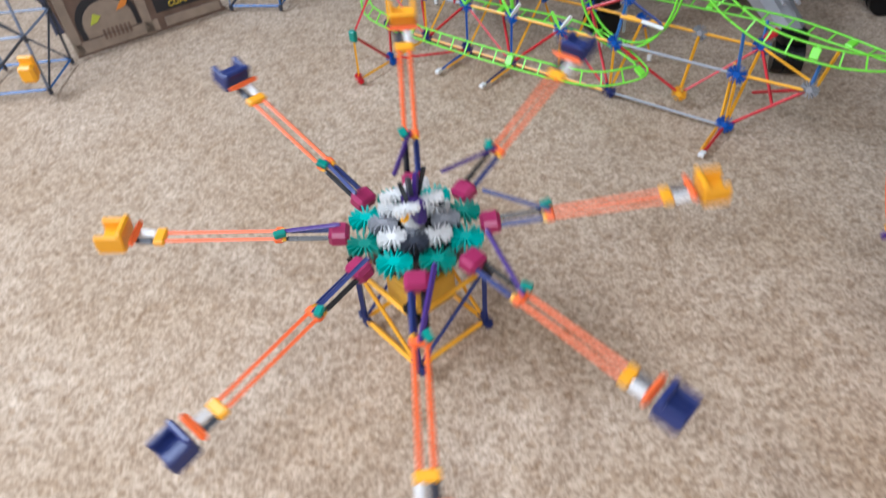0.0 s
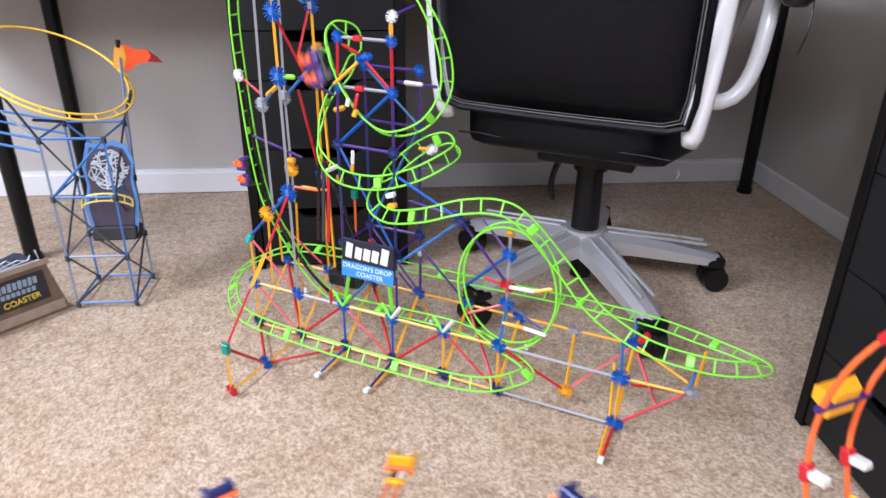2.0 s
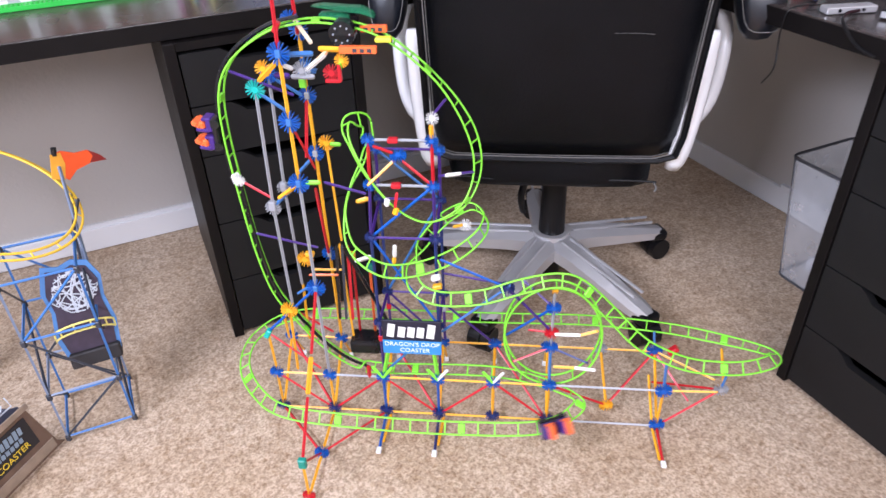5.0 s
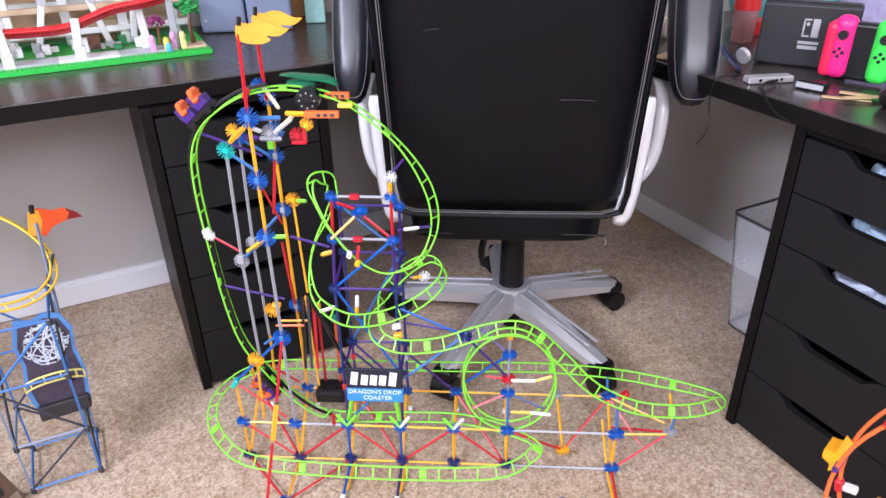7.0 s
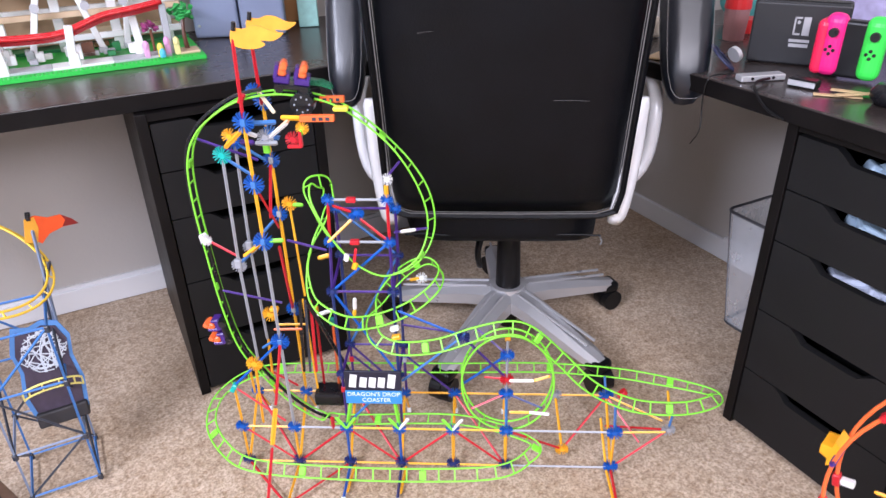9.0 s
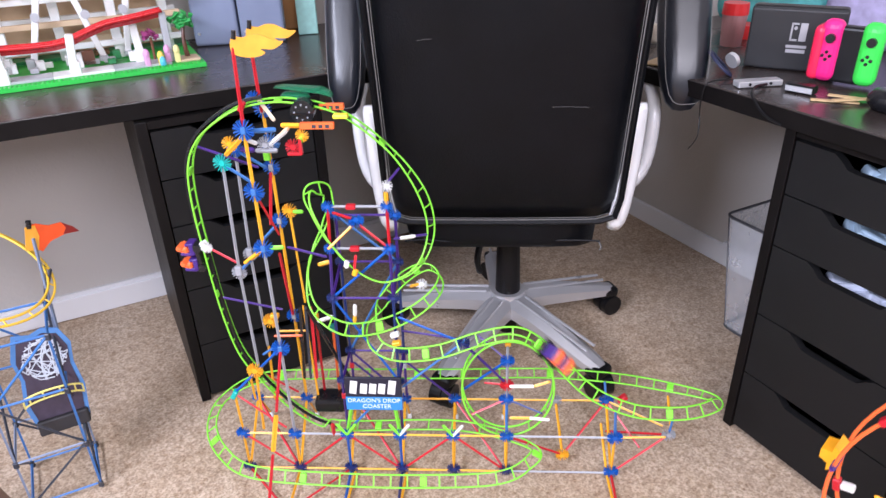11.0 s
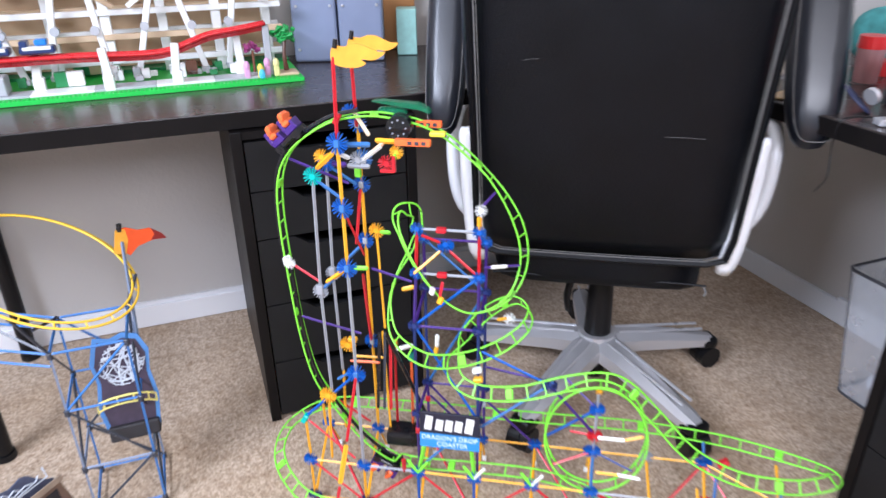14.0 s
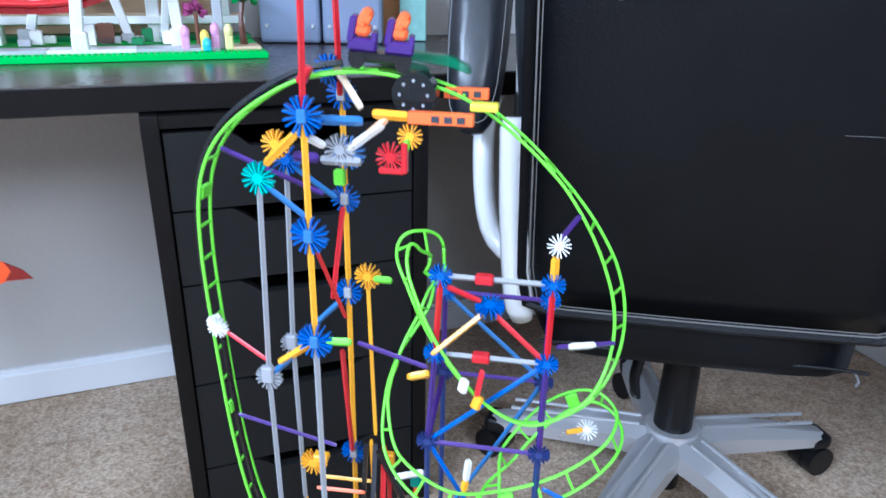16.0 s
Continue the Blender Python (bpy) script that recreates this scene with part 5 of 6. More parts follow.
    for x, y in ((-1.15, -0.12), (-1.2, 0.0)):
        rod(c, (x, y, 0.004), (x, y, 0.37), slate, 0.0, 0.003)
    rod(c, (-0.885, -0.56, 0.36), (-1.15, -0.12, 0.37), DARK_GREY)
    # web panel with blue rim hung inside the tower
    pm = pose(-0.652, -0.012, 0.245, -14, 0, 32)
    o = [(-0.045, -0.09), (0.045, -0.09), (0.052, -0.03), (0.045, 0.02), (0.05, 0.06), (0.036, 0.092), (0.01, 0.1), (-0.012, 0.092), (-0.04, 0.098), (-0.053, 0.05), (-0.047, 0.01), (-0.055, -0.04)]
    pn = part("web_panel", prism(o, 0.003), mat("panel_blue", (0.08, 0.22, 0.5), 0.5, vary=0.2), c, "dark card panel with pale web and blue rim", m=pm)
    part("panel_print", prism([(x * 0.86, z * 0.9) for x, z in o], 0.003), mat("panel_print", (0.05, 0.035, 0.06), 0.55, vary=0.5, scale=60), pn, m=pose(0, -0.0016, 0))
    bm = bmesh.new()
    random.seed(11)
    for k in range(36):
        a0, a1 = random.uniform(0, 6.28), random.uniform(0, 6.28)
        c0 = Vector((0.034 * math.cos(a0), -0.0045, 0.045 + 0.038 * math.sin(a0)))
        c1 = Vector((0.036 * math.cos(a1), -0.0045, 0.04 + 0.04 * math.sin(a1)))
        add_tube(bm, spline([c0, (c0 + c1) / 2 + Vector((random.uniform(-0.012, 0.012), -0.0006, random.uniform(-0.012, 0.012))), c1], 0.008), 0.0012, 4)
    part("web_print", bm, MATS["web_white"], pn, "pale tangled web lines")
    part("panel_foot", box((0.088, 0.05, 0.03), pose(0, 0.012, -0.09), 0.004), dark, pn)
    tr = [(0.05 * math.cos(a), -0.03 + 0.02 * math.sin(a), -0.035 - 0.012 * math.sin(a) * 1.5) for a in [math.pi * (1.05 + 0.9 * k / 10) for k in range(11)]]
    pale = mat("pale_yellow_plastic", (0.85, 0.75, 0.22), 0.35, vary=0.06)
    t1 = part("short_track", tube(tr, 0.002, 6), pale, pn)
    part("rail", tube([(x, y, z + 0.014) for x, y, z in tr], 0.002, 6), pale, t1)
    for x, y, z in tr[::2]:
        rod(t1, (x, y, z), (x, y, z + 0.014), pale, 0.0, 0.0016, name="rung")
    # tilted yellow loop of track
    yel = mat("track_yellow", (0.92, 0.6, 0.05), 0.35, vary=0.06)
    mid = Vector((-0.763, -0.004, 0.474))
    lean = Vector((-0.886, 0.0, 0.464))
    for rr, dz in ((1.0, 0.0), (0.94, 0.005)):
        pts = [mid + rr * (0.163 * math.cos(a) * lean + Vector((0, 0.139 * math.sin(a), 0))) + Vector((0, 0, dz)) for a in [2 * math.pi * k / 56 for k in range(56)]]
        o2 = part("yellow_track", tube(pts, 0.0024, 6, True), yel, c, smooth=True)
        if dz == 0.0:
            outer = pts
    for k in range(0, 56, 3):
        rod(o2, outer[k], pts[k], yel, 0.0, 0.0016, name="rung")
    rod(c, outer[40], (-0.704, -0.108, 0.37), DARK_GREY, 0.0, 0.0026)
    rod(c, outer[20], (-0.665, 0.06, 0.37), DARK_GREY, 0.0, 0.0026)
    # pole and flame pennant
    rod(c, (-0.664, 0.06, 0.25), (-0.652, 0.068, 0.5), slate, 0.0, 0.003)
    rod(c, (-0.665, 0.06, 0.37), (-0.64, 0.07, 0.435), DARK_GREY, 0.0, 0.003)
    rod(c, (-0.77, 0.0, 0.37), (-0.75, -0.08, 0.395), DARK_GREY, 0.0, 0.003)
    fo = [(0.0, -0.014), (0.018, -0.026), (0.03, -0.012), (0.052, -0.004), (0.075, -0.003), (0.066, 0.006), (0.048, 0.016), (0.03, 0.014), (0.012, 0.02), (0.0, 0.018)]
    f = part("pennant", prism(fo, 0.0022), mat("flame_orange", (0.8, 0.09, 0.015), 0.4, vary=0.3, scale=30), c, "orange flame-shaped card pennant", m=pose(-0.658, 0.066, 0.503, 0, 10, 48) @ Matrix.Diagonal((1.15, 1, 1.2, 1)))
    part("flame_tip", prism([(0.05, -0.0035), (0.075, -0.003), (0.066, 0.006), (0.049, 0.0155), (0.055, 0.006)], 0.003), mat("flame_dark_red", (0.22, 0.015, 0.012), 0.4), f, "dark red flame tip")
    part("flame_root", prism([(-0.006, -0.02), (0.012, -0.024), (0.015, 0.0), (0.01, 0.018), (-0.004, 0.016)], 0.003), mat("flame_yellow", (0.92, 0.62, 0.03), 0.4), f)
    part("cap", cyl(0.004, 0.004, 0.012, pose(0.002, 0, 0.02), 8), BLACK, f)
    # amber seat clipped to the far lattice
    s = box((0.03, 0.02, 0.034), None, 0.005, 1)
    add_box(s, (0.03, 0.008, 0.04), pose(0, 0.012, 0.01), 0.003, 1)
    part("seat", s, ORANGE_YEL, c, "amber seat block", m=pose(-0.69, -0.585, 0.06, 0, 0, 40))
    return c


# ---- big wheel by the drawers ----
WHEEL_C, WHEEL_R = Vector((0.855, -0.42, 0.29)), 0.25
WHEEL_TURN = math.degrees(math.atan2(-0.66, 0.75))


def build_wheel():
    st = thing("wheel_stand", "rod stand of a toy big wheel by the drawers", "toy ride", pose(WHEEL_C.x, WHEEL_C.y, 0, 0, 0, WHEEL_TURN))
    for y in (-0.07, 0.07):
        for x in (0.06, 0.24):
            rod(st, (x, y * 1.3, 0.006), (0, y, WHEEL_C.z), BLUE if x < 0.1 else RED, 0.0, 0.0036)
            star(st, (x, y * 1.3, 0.0125), NAVY, scale=0.9)
        rod(st, (0.06, y * 1.3, 0.01), (0.24, y * 1.3, 0.01), YELLOW)
        star(st, (0, y, WHEEL_C.z), BLUE, scale=1.2)
    for x in (0.06, 0.24):
        rod(st, (x, -0.09, 0.01), (x, 0.09, 0.01), GREY)
    rod(st, (0, -0.075, WHEEL_C.z), (0, 0.075, WHEEL_C.z), GREY, 0.0, 0.004, name="axle")
    w = thing("big_wheel", "turning toy big wheel of orange flexible rods with amber seats", "toy ride", pose(WHEEL_C.x, WHEEL_C.y, WHEEL_C.z, 0, 0, WHEEL_TURN))
    for y in (-0.03, 0.03):
        part("rim", tube([(WHEEL_R * math.cos(a), y, WHEEL_R * math.sin(a)) for a in [2 * math.pi * k / 64 for k in range(64)]], 0.0032, 6, True), ORANGE, w, smooth=True)
    for i in range(8):
        a = radians(45 * i)
        b = radians(45 * i + 18)
        ca, sa, cb, sb = math.cos(a), math.sin(a), math.cos(b), math.sin(b)
        for y in (-0.03, 0.03):
            rod(w, (0.02 * cb, y * 0.6, 0.02 * sb), (0.2 * cb, y, 0.2 * sb), ORANGE_YEL, 0.0, 0.0032, name="spoke")
            clip(w, (0.235 * cb, y, 0.235 * sb), (0.1 * cb, y, 0.1 * sb), WHITE, scale=1.2)
            clip(w, (0.25 * cb, y, 0.25 * sb), (0.25 * cb - sb, y, 0.25 * sb + cb), RED, scale=1.3)
        rod(w, (0.25 * ca, -0.04, 0.25 * sa), (0.25 * ca, 0.04, 0.25 * sa), PURPLE, 0.0, 0.0042, name="cross_rod")
        bm = prism([(-0.016, -0.01), (0.014, -0.01), (0.022, 0.002), (0.01, 0.002), (0.006, 0.016), (-0.008, 0.014), (-0.012, 0.002), (-0.024, 0.0)], 0.034)
        part("seat", bm, ORANGE_YEL, w, "amber seat", m=pose(0.258 * ca, 0, 0.258 * sa, 0, 90 - 45 * i, 0))
    part("hub", cyl(0.025, 0.025, 0.05, pose(0, 0, 0, 90, 0, 0), 16), BLUE, w)
    return w


# ---- brick-built coaster on the desk ----


def build_brick_set():
    z0 = DESK_Z + 0.0005
    s = thing("brick_coaster_model", "brick-built toy coaster model with red track on a green baseplate", "brick model", roompose(-0.62, 0.78, z0))
    bright = mat("baseplate_green", (0.03, 0.5, 0.06), 0.4, vary=0.1)
    brick_white = mat("brick_white", (0.78, 0.78, 0.76), 0.3, vary=0.04)
    brick_grey = mat("brick_grey", (0.42, 0.43, 0.45), 0.35, vary=0.06)
    tan = mat("brick_tan", (0.62, 0.46, 0.3), 0.35, vary=0.08)
    dgreen = mat("brick_dark_green", (0.02, 0.2, 0.06), 0.4)
    # local x along the wall, y towards it; front edge y=-0.14
    plate = part("baseplate", box((0.98, 0.27, 0.009), pose(0, 0.0, 0.0045), 0.0008, 1), bright, s, "bright green studded baseplate")
    bm = bmesh.new()
    for k in range(118):
        for y in (-0.1305, -0.1225):
            add_cyl(bm, 0.0024, 0.0024, 0.002, pose(-0.485 + 0.0082 * k, y, 0.0099), 8)
    tagged(part("studs", bm, bright, plate), kind="stuff")
    for k in range(8):
        part("path_tile", box((0.116, 0.05, 0.005), pose(-0.43 + 0.1165 * k - 0.02, -0.085, 0.0115), 0.0008, 1), brick_grey if k % 2 else brick_white, plate)
    part("grass_strip", box((0.98, 0.06, 0.007), pose(0, 0.1, 0.0125), 0.0008, 1), dgreen, plate)
    for k in range(7):
        x = -0.42 + 0.131 * k
        lean = 6 if k % 2 else -4
        b = box((0.021, 0.021, 0.03), pose(x, -0.1 if k % 3 else -0.06, 0.023), 0.002, 1)
        add_box(b, (0.016, 0.016, 0.075), pose(x, -0.1 if k % 3 else -0.06, 0.055, 0, lean, 0), 0.0015, 1)
        part("support", b, brick_white, s, "white sloped brick support")
    for k in range(9):
        x = -0.45 + 0.112 * k
        part("pillar", box((0.02, 0.02, 0.36), pose(x, 0.03 if k % 2 else 0.07, 0.19), 0.0015, 1), brick_white, s)
    for r in range(7):
        for y in (0.02, 0.09):
            part("beam", box((0.93, 0.012, 0.012), pose(0.01, y, 0.045 + 0.05 * r), 0.001, 1), brick_white if (r + int(y * 50)) % 2 else tan, s)
    for k in range(6):
        part("brace", box((0.15, 0.01, 0.01), pose(-0.38 + 0.15 * k, 0.0, 0.2, 0, 35 if k % 2 else -35, 0), 0.001, 1), brick_white if k % 3 else tan, s)
    red = mat("brick_red", (0.6, 0.015, 0.02), 0.28, vary=0.06)
    path = spline([(-0.48, -0.1, 0.082), (-0.25, -0.1, 0.08), (0.02, -0.1, 0.08), (0.17, -0.1, 0.075), (0.225, -0.1, 0.078), (0.27, -0.1, 0.092), (0.31, -0.098, 0.104), (0.37, -0.096, 0.111), (0.425, -0.09, 0.118)], 0.012)
    part("end_post", box((0.014, 0.016, 0.105), pose(0.425, -0.08, 0.062), 0.0015, 1), brick_grey, s)
    tr = part("red_track", tube(path, 0.0046, 6), red, s, "glossy red brick track", smooth=True)
    part("rail", tube([p + Vector((0, 0.022, 0)) for p in path], 0.0046, 6), red, tr, smooth=True)
    part("bed", tube([p + Vector((0, 0.011, -0.006)) for p in path], 0.008, 4), red, tr)
    path2 = spline([(-0.3, -0.02, 0.27), (0.0, -0.05, 0.25), (0.2, -0.04, 0.26), (0.3, 0.0, 0.3)], 0.02)
    t2 = part("upper_red_track", tube(path2, 0.006, 6), red, s, smooth=True)
    part("rail", tube([p + Vector((0, 0.022, 0)) for p in path2], 0.006, 6), red, t2, smooth=True)
    navy = mat("brick_navy", (0.02, 0.04, 0.13), 0.3)
    for k in range(6):
        x = -0.4 + 0.078 * k
        b = box((0.062, 0.03, 0.014), pose(x, -0.09, 0.096), 0.003, 1)
        add_box(b, (0.014, 0.03, 0.014), pose(x - 0.022, -0.09, 0.107), 0.002, 1)
        tb = part("train_car", b, navy, s, "navy and white brick train car")
        part("white_side", box((0.05, 0.0315, 0.007), pose(x, -0.09, 0.1), 0.001, 1), brick_white, tb)
        part("blue_seat", box((0.022, 0.022, 0.011), pose(x + 0.008, -0.09, 0.11), 0.002, 1), mat("brick_blue", (0.03, 0.2, 0.6), 0.3), tb)
    part("engine_house", box((0.12, 0.05, 0.035), pose(-0.16 + 0.02, -0.075, 0.031), 0.002, 1), brick_grey, s)
    random.seed(21)
    brown = mat("brick_reddish_brown", (0.16, 0.06, 0.03), 0.35)
    for k in range(46):
        x = random.uniform(-0.45, 0.36)
        w = random.choice((0.016, 0.024, 0.032))
        h = random.choice((0.0096, 0.0192, 0.0288))
        col = random.choice((brick_white, brick_grey, tan, brown, dgreen, brick_white))
        y = random.choice((-0.055, -0.035, -0.015, 0.055))
        b = box((w, 0.016, h), pose(x, y, 0.0155 + h / 2), 0.0008, 1)
        for q in (-0.004, 0.004):
            add_cyl(b, 0.0024, 0.0024, 0.0018, pose(x + q, y, 0.0158 + h), 8)
        part("brick", b, col, s)
    for k in range(10):
        x = -0.43 + 0.088 * k
        lean = (-14, 9, -6, 16)[k % 4]
        col = part("leaning_column", box((0.013, 0.013, 0.2), pose(x, -0.03 + 0.02 * (k % 2), 0.115, 4, lean, 0), 0.0015, 1), brick_white, s, "white leaning support column")
        part("joint", cyl(0.009, 0.009, 0.018, pose(x + 0.02 * (k % 3 - 1) * 0.3, -0.035 + 0.02 * (k % 2), 0.118, 90, 0, 0), 12), brick_grey, col)
        part("collar", box((0.018, 0.018, 0.01), pose(x - 0.085 * math.tan(radians(lean)), -0.03 + 0.02 * (k % 2), 0.024), 0.001, 1), brick_grey, col)
    part("rear_wall", box((0.92, 0.01, 0.26), pose(0.0, 0.118, 0.147), 0.001, 1), mat("brick_sand", (0.5, 0.34, 0.2), 0.4, vary=0.35, scale=14), s, "sand-brown backing of the model")
    bush = bmesh.new()
    for k in range(26):
        a, e, rr = random.uniform(0, 6.28), random.uniform(-0.4, 1.4), random.uniform(0.006, 0.018)
        add_box(bush, (0.009, 0.007, 0.003), pose(0.395 + rr * math.cos(a) * math.cos(e), -0.06 + rr * math.sin(a) * math.cos(e), 0.062 + rr * math.sin(e), random.uniform(-60, 60), random.uniform(-60, 60), random.uniform(0, 180)))
    trunk = part("blossom_trunk", cyl(0.003, 0.003, 0.05, pose(0.395, -0.06, 0.035), 8), brown, s)
    tagged(part("blossom", bush, mat("blossom_plum", (0.35, 0.06, 0.2), 0.4), trunk), kind="stuff")
    # colourful plain blocks and plants near the end
    for x, y, col, h in ((0.375, -0.105, mat("brick_pink", (0.7, 0.35, 0.6), 0.35), 0.034), (0.402, -0.112, mat("brick_yellow", (0.85, 0.65, 0.1), 0.35), 0.026), (0.418, -0.1, MATS["brick_pink"], 0.038), (0.437, -0.105, mat("brick_lemon", (0.8, 0.72, 0.3), 0.35), 0.036), (0.404, -0.118, mat("brick_cyan", (0.1, 0.5, 0.7), 0.35), 0.012)):
        b = box((0.012, 0.011, h * 0.6), pose(x, y, 0.01 + h * 0.3), 0.002, 1)
        r = bmesh.ops.create_icosphere(b, subdivisions=2, radius=0.007)
        bmesh.ops.transform(b, matrix=pose(x, y, 0.01 + h * 0.75) @ Matrix.Diagonal((1, 1, 1.6, 1)), verts=r["verts"])
        part("ornament", b, col, s)
    tree = part("tree", tube(spline([(0.462, -0.075, 0.012), (0.46, -0.075, 0.05), (0.466, -0.07, 0.085)], 0.01), [0.006, 0.006, 0.005, 0.005, 0.004, 0.004, 0.004, 0.004, 0.004, 0.004][:len(spline([(0.462, -0.075, 0.012), (0.46, -0.075, 0.05), (0.466, -0.07, 0.085)], 0.01))], 6), mat("brick_brown", (0.12, 0.05, 0.03), 0.4), s, "brick tree with green leaves")
    bm = bmesh.new()
    random.seed(3)
    for k in range(46):
        a, e = random.uniform(0, 6.28), random.uniform(-0.6, 1.2)
        rr = random.uniform(0.006, 0.03)
        add_box(bm, (0.013, 0.009, 0.004), pose(0.464 + rr * math.cos(a) * math.cos(e), -0.072 + rr * math.sin(a) * math.cos(e), 0.088 + 0.8 * rr * math.sin(e), random.uniform(-50, 50), random.uniform(-50, 50), random.uniform(0, 180)), 0.001, 1)
    tagged(part("leaves", bm, mat("leaf_green", (0.03, 0.33, 0.07), 0.4), tree), kind="stuff")
    part("sand_patch", box((0.045, 0.05, 0.006), pose(0.462, -0.085, 0.012), 0.002, 1), tan, s)
    return s


def build_desk_things():
    z = DESK_Z + 0.0005
    grey = mat("blue_grey_metal", (0.24, 0.28, 0.4), 0.4, metal=0.2, vary=0.08, scale=20)
    b = thing("metal_case", "blue-grey hard case with rivets on the desk", "case", roompose(-0.0, 0.86, z, -18))
    for x in (-0.055, 0.055):
        h = part("half", box((0.106, 0.07, 0.16), pose(x, 0, 0.0805), 0.006, 2), grey, b)
        for rx in (-0.04, 0.04):
            for rz in (0.03, 0.13):
                part("rivet", cyl(0.004, 0.003, 0.004, pose(x + rx, -0.0365, rz, 90, 0, 0), 10), SILVER, h)
    r = bmesh.new()
    bmesh.ops.create_uvsphere(r, u_segments=16, v_segments=10, radius=0.02)
    ball = put_mesh("ball", r, mat("lime_ball", (0.45, 0.8, 0.05), 0.4), smooth=True)
    ball.matrix_basis = Matrix.Translation(room(0.0, 0.85, z + 0.16 + 0.0205))
    tagged(ball, "small lime green ball on the grey case", "ball")
    w = thing("wooden_board", "orange-brown wooden board leaning at the wall", "board", roompose(0.1, 0.945, z))
    part("board", box((0.24, 0.018, 0.26), pose(0, 0, 0.13), 0.003, 1), mat("warm_wood", (0.42, 0.2, 0.07), 0.5, vary=0.3, scale=8), w)
    q = thing("aqua_box", "pale aqua printed box standing on the desk", "box", roompose(0.175, 0.87, z, -18))
    part("carton", box((0.05, 0.06, 0.11), pose(0, 0, 0.0555), 0.002, 1), mat("aqua_card", (0.35, 0.62, 0.56), 0.5, vary=0.25, scale=60), q)
    # console dock with a logo of plain shapes
    d = thing("console_dock", "black console dock with a grey logo mark", "console dock", roompose(0.868, -0.04, z, -56) @ Matrix.Diagonal((1.0, 1, 1.16, 1)))
    part("body", box((0.168, 0.038, 0.102), pose(0, 0, 0.0515), 0.006, 2), BLACK_PLASTIC, d)
    part("front_plate", box((0.166, 0.006, 0.098), pose(0, -0.0215, 0.05), 0.003, 2), mat("dock_front", (0.016, 0.016, 0.018), 0.45), d)
    lg = mat("logo_grey", (0.4, 0.4, 0.42), 0.5)
    o = part("logo_half", box((0.0125, 0.001, 0.029), pose(0.013, -0.0252, 0.064), 0.0), lg, d)
    ring = box((0.0125, 0.001, 0.003), pose(-0.0025, -0.0252, 0.077))
    add_box(ring, (0.0125, 0.001, 0.003), pose(-0.0025, -0.0252, 0.051))
    add_box(ring, (0.003, 0.001, 0.029), pose(-0.0075, -0.0252, 0.064))
    add_cyl(ring, 0.003, 0.003, 0.001, pose(-0.001, -0.0252, 0.07, 90, 0, 0), 12)
    part("logo_half", ring, lg, d)
    part("word_bar", box((0.036, 0.001, 0.0045), pose(0.005, -0.0252, 0.0405)), lg, d)
    part("word_bar", box((0.034, 0.001, 0.0055), pose(0.005, -0.0252, 0.033)), lg, d)
    # controller grip with two bright halves
    g = thing("controller_grip", "black grip with a neon pink and a neon green controller", "controller", roompose(0.85, -0.185, z, -70) @ Matrix.Diagonal((1.05, 1, 1.08, 1)))
    part("grip", box((0.075, 0.026, 0.092), pose(-0.008, 0.002, 0.05), 0.006, 3), BLACK_PLASTIC, g)
    for x, col, nm in ((-0.045, mat("neon_pink", (0.9, 0.02, 0.22), 0.35), "neon pink controller half"), (0.018, mat("neon_green", (0.05, 0.75, 0.08), 0.35), "neon green controller half")):
        j = part("controller_half", box((0.036, 0.03, 0.102), pose(x, -0.004, 0.055), 0.0145, 4), col, g, nm, smooth=False)
        part("stick", cyl(0.0075, 0.0075, 0.008, pose(x + 0.002, -0.023, 0.077, 90, 0, 0), 16), BLACK, j)
        for bx, bz in ((0, 0.006), (0, -0.006), (0.006, 0), (-0.006, 0)):
            part("button", cyl(0.0028, 0.0028, 0.003, pose(x + bx, -0.0195, 0.048 + bz, 90, 0, 0), 10), BLACK, j)
    part("side_shell", box((0.022, 0.05, 0.09), pose(-0.062, 0.006, 0.05), 0.01, 3), mat("neon_red", (0.85, 0.02, 0.08), 0.35), g)
    hub = thing("usb_hub", "slim silver hub bar with a cable on the desk", "usb hub", roompose(0.716, -0.094, z, -20))
    part("bar", box((0.085, 0.024, 0.011), pose(0, 0, 0.006), 0.0015, 1), SILVER, hub)
    for x in (-0.022, 0.018):
        part("port", cyl(0.0028, 0.0028, 0.002, pose(x, -0.0125, 0.0065, 90, 0, 0), 10), BLACK, hub)
    k = thing("card_reader", "small black and silver reader on the desk", "card reader", roompose(0.742, -0.165, z, -75))
    part("case", box((0.05, 0.022, 0.015), pose(0, 0, 0.008), 0.002, 1), BLACK_PLASTIC, k)
    part("metal_face", box((0.046, 0.002, 0.009), pose(0, -0.0118, 0.008)), SILVER, k)
    wood = mat("pale_wood", (0.6, 0.42, 0.22), 0.55, vary=0.2, scale=60)
    for i, (a, b2, r2) in enumerate(((0.742, -0.232, -50), (0.775, -0.24, -62), (0.76, -0.255, -25))):
        st = thing("wooden_stick", "flat pale wooden craft stick on the desk", "craft stick", roompose(a, b2, z + 0.0028 * i, r2), group="craft sticks")
        part("stick", box((0.075, 0.012, 0.0024), pose(0, 0, 0.0013), 0.0008, 1), wood, st)
    rb = thing("mouse", "round glossy black mouse on the desk", "mouse", roompose(0.765, -0.31, z))
    part("shell", pad(0.05, 0.05, 0.07, 0.035, 8, 8, 2.4), BLACK, rb, m=pose(0, 0.035, 0.0172, 90, 0, 0), smooth=True)
    cup = thing("cup", "pink translucent cup with a red lid on the desk", "cup", roompose(0.93, 0.165, z) @ Matrix.Diagonal((0.75, 0.75, 0.8, 1)))
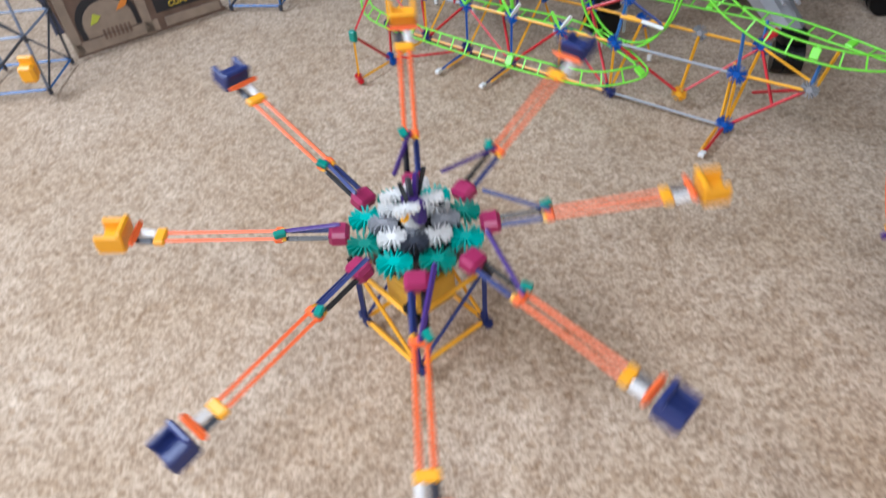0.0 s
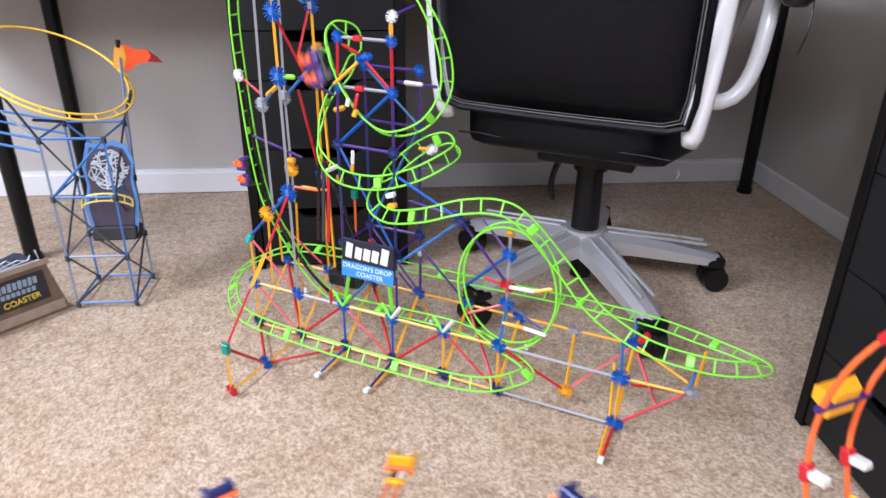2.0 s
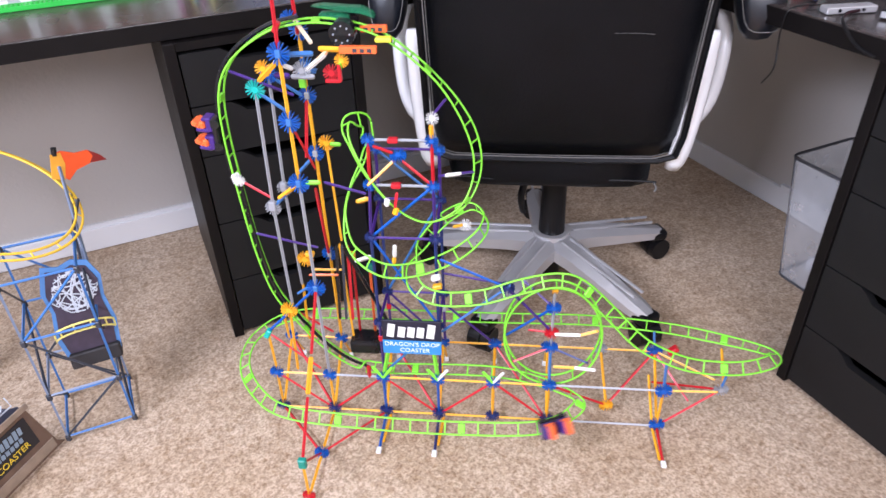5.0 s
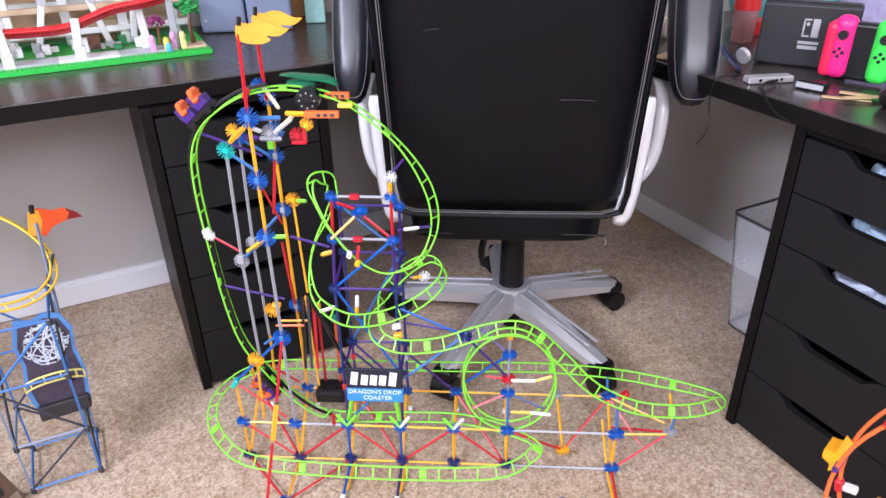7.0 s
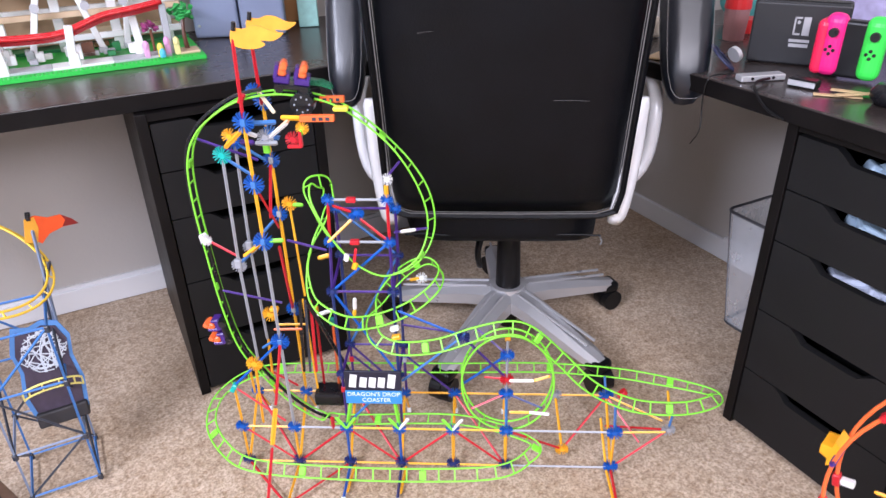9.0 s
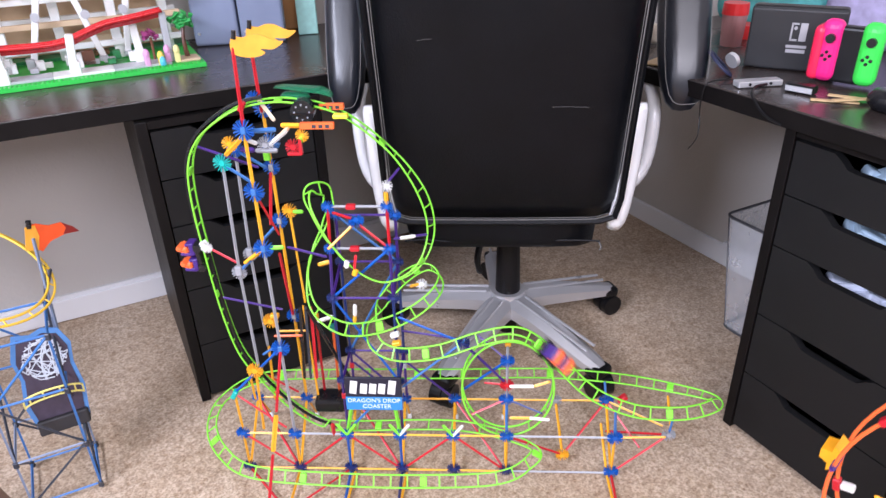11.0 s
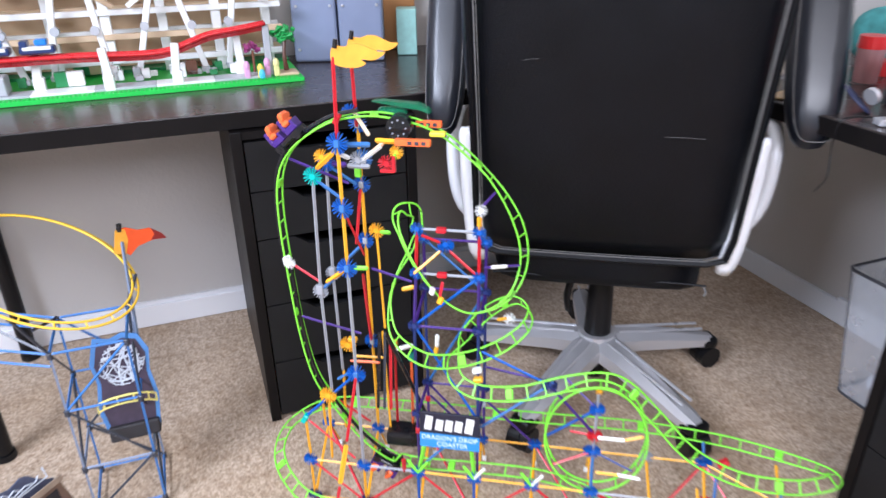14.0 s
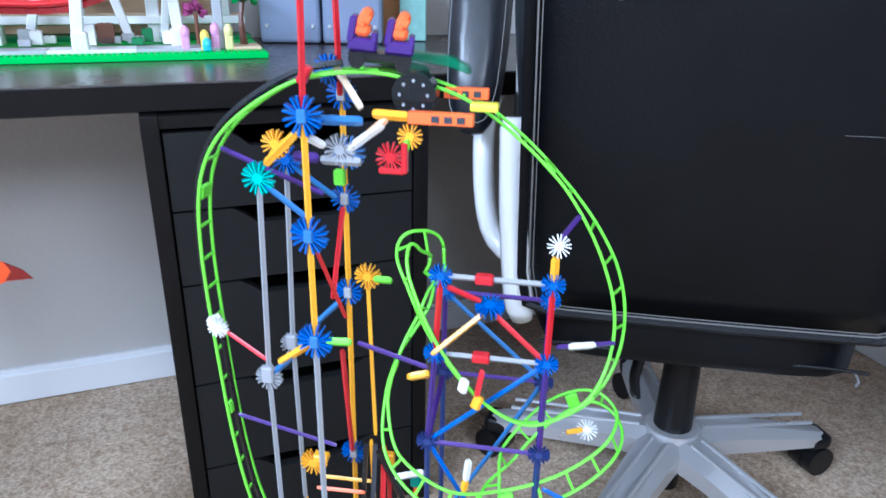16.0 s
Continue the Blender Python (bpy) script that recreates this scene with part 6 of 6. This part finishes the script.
    part("body", cyl(0.03, 0.036, 0.085, pose(0, 0, 0.0425), 20), mat("pink_plastic", (0.6, 0.3, 0.3), 0.3, alpha=0.7), cup)
    part("lid", cyl(0.038, 0.036, 0.03, pose(0, 0, 0.1), 20), mat("red_lid", (0.7, 0.03, 0.03), 0.3), cup)
    rl = thing("red_lid", "low red plastic cap lying on the desk", "cap", roompose(1.02, 0.205, z))
    part("cap", cyl(0.03, 0.028, 0.03, pose(0, 0, 0.015), 18), MATS["red_lid"], rl)
    tl = thing("teal_pouch", "teal and white patterned pouch at the wall", "pouch", roompose(1.115, 0.22, z, -75))
    part("pouch", pad(0.28, 0.25, 0.13, 0.05, 8, 10, 3), mat("teal_fabric", (0.1, 0.4, 0.4), 0.8, vary=0.6, scale=45), tl, smooth=True)
    pp = thing("patterned_bag", "pale violet patterned bag at the wall", "bag", roompose(1.14, -0.02, z, -80))
    part("bag", pad(0.22, 0.2, 0.16, 0.05, 8, 10, 3), mat("violet_fabric", (0.4, 0.36, 0.55), 0.8, vary=0.6, scale=40), pp, smooth=True)
    wt = thing("wrist_watch", "dark blue and silver watch lying on the desk", "watch", roompose(0.722, 0.005, z, 68))
    part("strap", tube([(0.03 * math.cos(a), 0.018 * math.sin(a), 0.022 + 0.018 * math.sin(a + 0.6)) for a in [6.283 * k2 / 24 for k2 in range(24)]], 0.008, 6, True, flat=0.35), mat("strap_navy", (0.02, 0.025, 0.07), 0.5), wt, smooth=True)
    part("dial", cyl(0.015, 0.015, 0.008, pose(-0.02, -0.015, 0.03, 70, 0, 20), 18), SILVER, wt)
    cr = thing("cream_gadget", "small cream plastic gadget standing on the desk", "gadget", roompose(0.803, 0.273, z))
    part("body", pad(0.03, 0.03, 0.045, 0.03, 8, 8, 2.4), mat("cream_plastic", (0.7, 0.62, 0.5), 0.4), cr, smooth=True)
    pw = thing("papers", "loose pale tan wooden pieces on the desk", "wood pieces", roompose(0.69, 0.135, z, 20))
    part("piece", box((0.07, 0.03, 0.004), pose(0, 0, 0.0025), 0.001, 1), wood, pw)
    part("piece", box((0.05, 0.02, 0.004), pose(0.015, -0.022, 0.0065, 0, 0, 30), 0.001, 1), wood, pw)
    cb = thing("cable", "thin black cable hanging from the desk edge", "cable", roompose(0.7, -0.1, 0))
    part("cord", tube(spline([(0.06, 0.02, z + 0.004), (0.0, 0.05, z + 0.004), (-0.052, 0.06, z + 0.003), (-0.057, 0.065, z - 0.03), (-0.05, 0.07, z - 0.06), (-0.056, 0.062, z - 0.1), (-0.05, 0.085, z - 0.135)], 0.008), 0.0013, 6), BLACK_PLASTIC, cb)
    cb2 = thing("hub_cable", "thick black cable drooping over the desk edge by the hub", "cable", roompose(0.7, -0.13, 0))
    part("cord", tube(spline([(0.02, 0.02, z + 0.006), (-0.02, 0.012, z + 0.008), (-0.05, -0.01, z + 0.003), (-0.056, -0.045, z - 0.02), (-0.054, -0.08, z - 0.03)], 0.008), 0.0026, 6), BLACK_PLASTIC, cb2)

# ---- build ----
build_setting()
build_desks()
drawer_unit("black-brown five-drawer unit with scooped grips under the desk", roompose(-0.3135, 0.422, 0), {})
drawer_unit("black-brown five-drawer unit with open scooped grips showing contents", roompose(0.67, -0.203, 0, -90), {0: mat("pale_blue_stuff", (0.45, 0.6, 0.75), 0.5), 1: mat("pale_blue_stuff", (0.45, 0.6, 0.75), 0.5), 2: mat("white_stuff", (0.6, 0.65, 0.8), 0.5)})
build_bin()
build_chair()
build_coaster()
cart_a = build_cart()
cart_b = copy_thing(cart_a, Matrix.Identity(4))
build_ride()
build_haunted()
wheel = build_wheel()
build_brick_set()
build_desk_things()
rotor, arms = build_rotor()


def cart_pose(u):
    p, t, up = track_at(u)
    s = up.cross(t)
    return Matrix.Translation(p + up * 0.003) @ Matrix((t, s, up)).transposed().to_4x4()


def between(keys, t):
    ts = [k[0] for k in keys]
    us = [k[1] for k in keys]
    return float(np.interp(t, ts, us))


def motions():
    keys_a = [(0, 4.2), (1.5, 5.3), (3, 6.4), (5.5, 8.4), (6, 9.1), (6.5, 9.9), (7, 10.2), (8, 11.6), (9, 13), (9.2, 13.4), (9.6, 16), (9.9, 20), (10.2, 26), (10.5, 33), (10.9, 43), (11.3, 49), (11.9, 55.5), (12.5, 62.15), (12.75, 64.6), (13.0, 67.6), (13.4, 68.4), (14.5, 69.6), (16, 70.8)]
    keys_b = [(0, 13), (1.2, 15), (1.6, 17.5), (2.0, 21.5), (2.5, 29.5), (2.6, 32), (3.0, 43), (3.4, 49), (4.0, 55), (4.5, 60), (5.0, 64.3), (5.4, 67.5), (6, 69), (7, 70.6), (8, 71.6), (9, 72.5), (11.3, 74.3), (12, 74.8), (12.5, 75.2), (13.5, 76.8), (14, 77.2), (14.5, 77.6), (16, 79.8)]
    times = [round(0.1 * k, 1) for k in range(161)]
    walk(cart_a, [(t, cart_pose(between(keys_a, t))) for t in times])
    walk(cart_b, [(t, cart_pose(between(keys_b, t))) for t in times])
    turn = [(0, 266), (0.5, 215), (1, 160), (1.5, 109), (3, -32), (16, -32 - 105 * 13)]
    walk(rotor, [(t, pose(RIDE.x, RIDE.y, 0.145, 0, 0, between(turn, t))) for t in times])
    walk(wheel, [(t, pose(WHEEL_C.x, WHEEL_C.y, WHEEL_C.z, 0, 0, WHEEL_TURN) @ pose(0, 0, 0, 0, -(29 + 45 * (t - 1.8)), 0)) for t in times])
    for i, arm in enumerate(arms):
        rows = []
        for t in times:
            world_angle = 45 * i + between(turn, t)
            lift = 5 + 23 * math.cos(radians(world_angle - (130 + 90 * t)))
            rows.append((t, pose(0, 0, 0, 0, 0, 45 * i) @ pose(ARM_R, 0, ARM_Z, 0, -lift, 0)))
        walk(arm, rows)


motions()
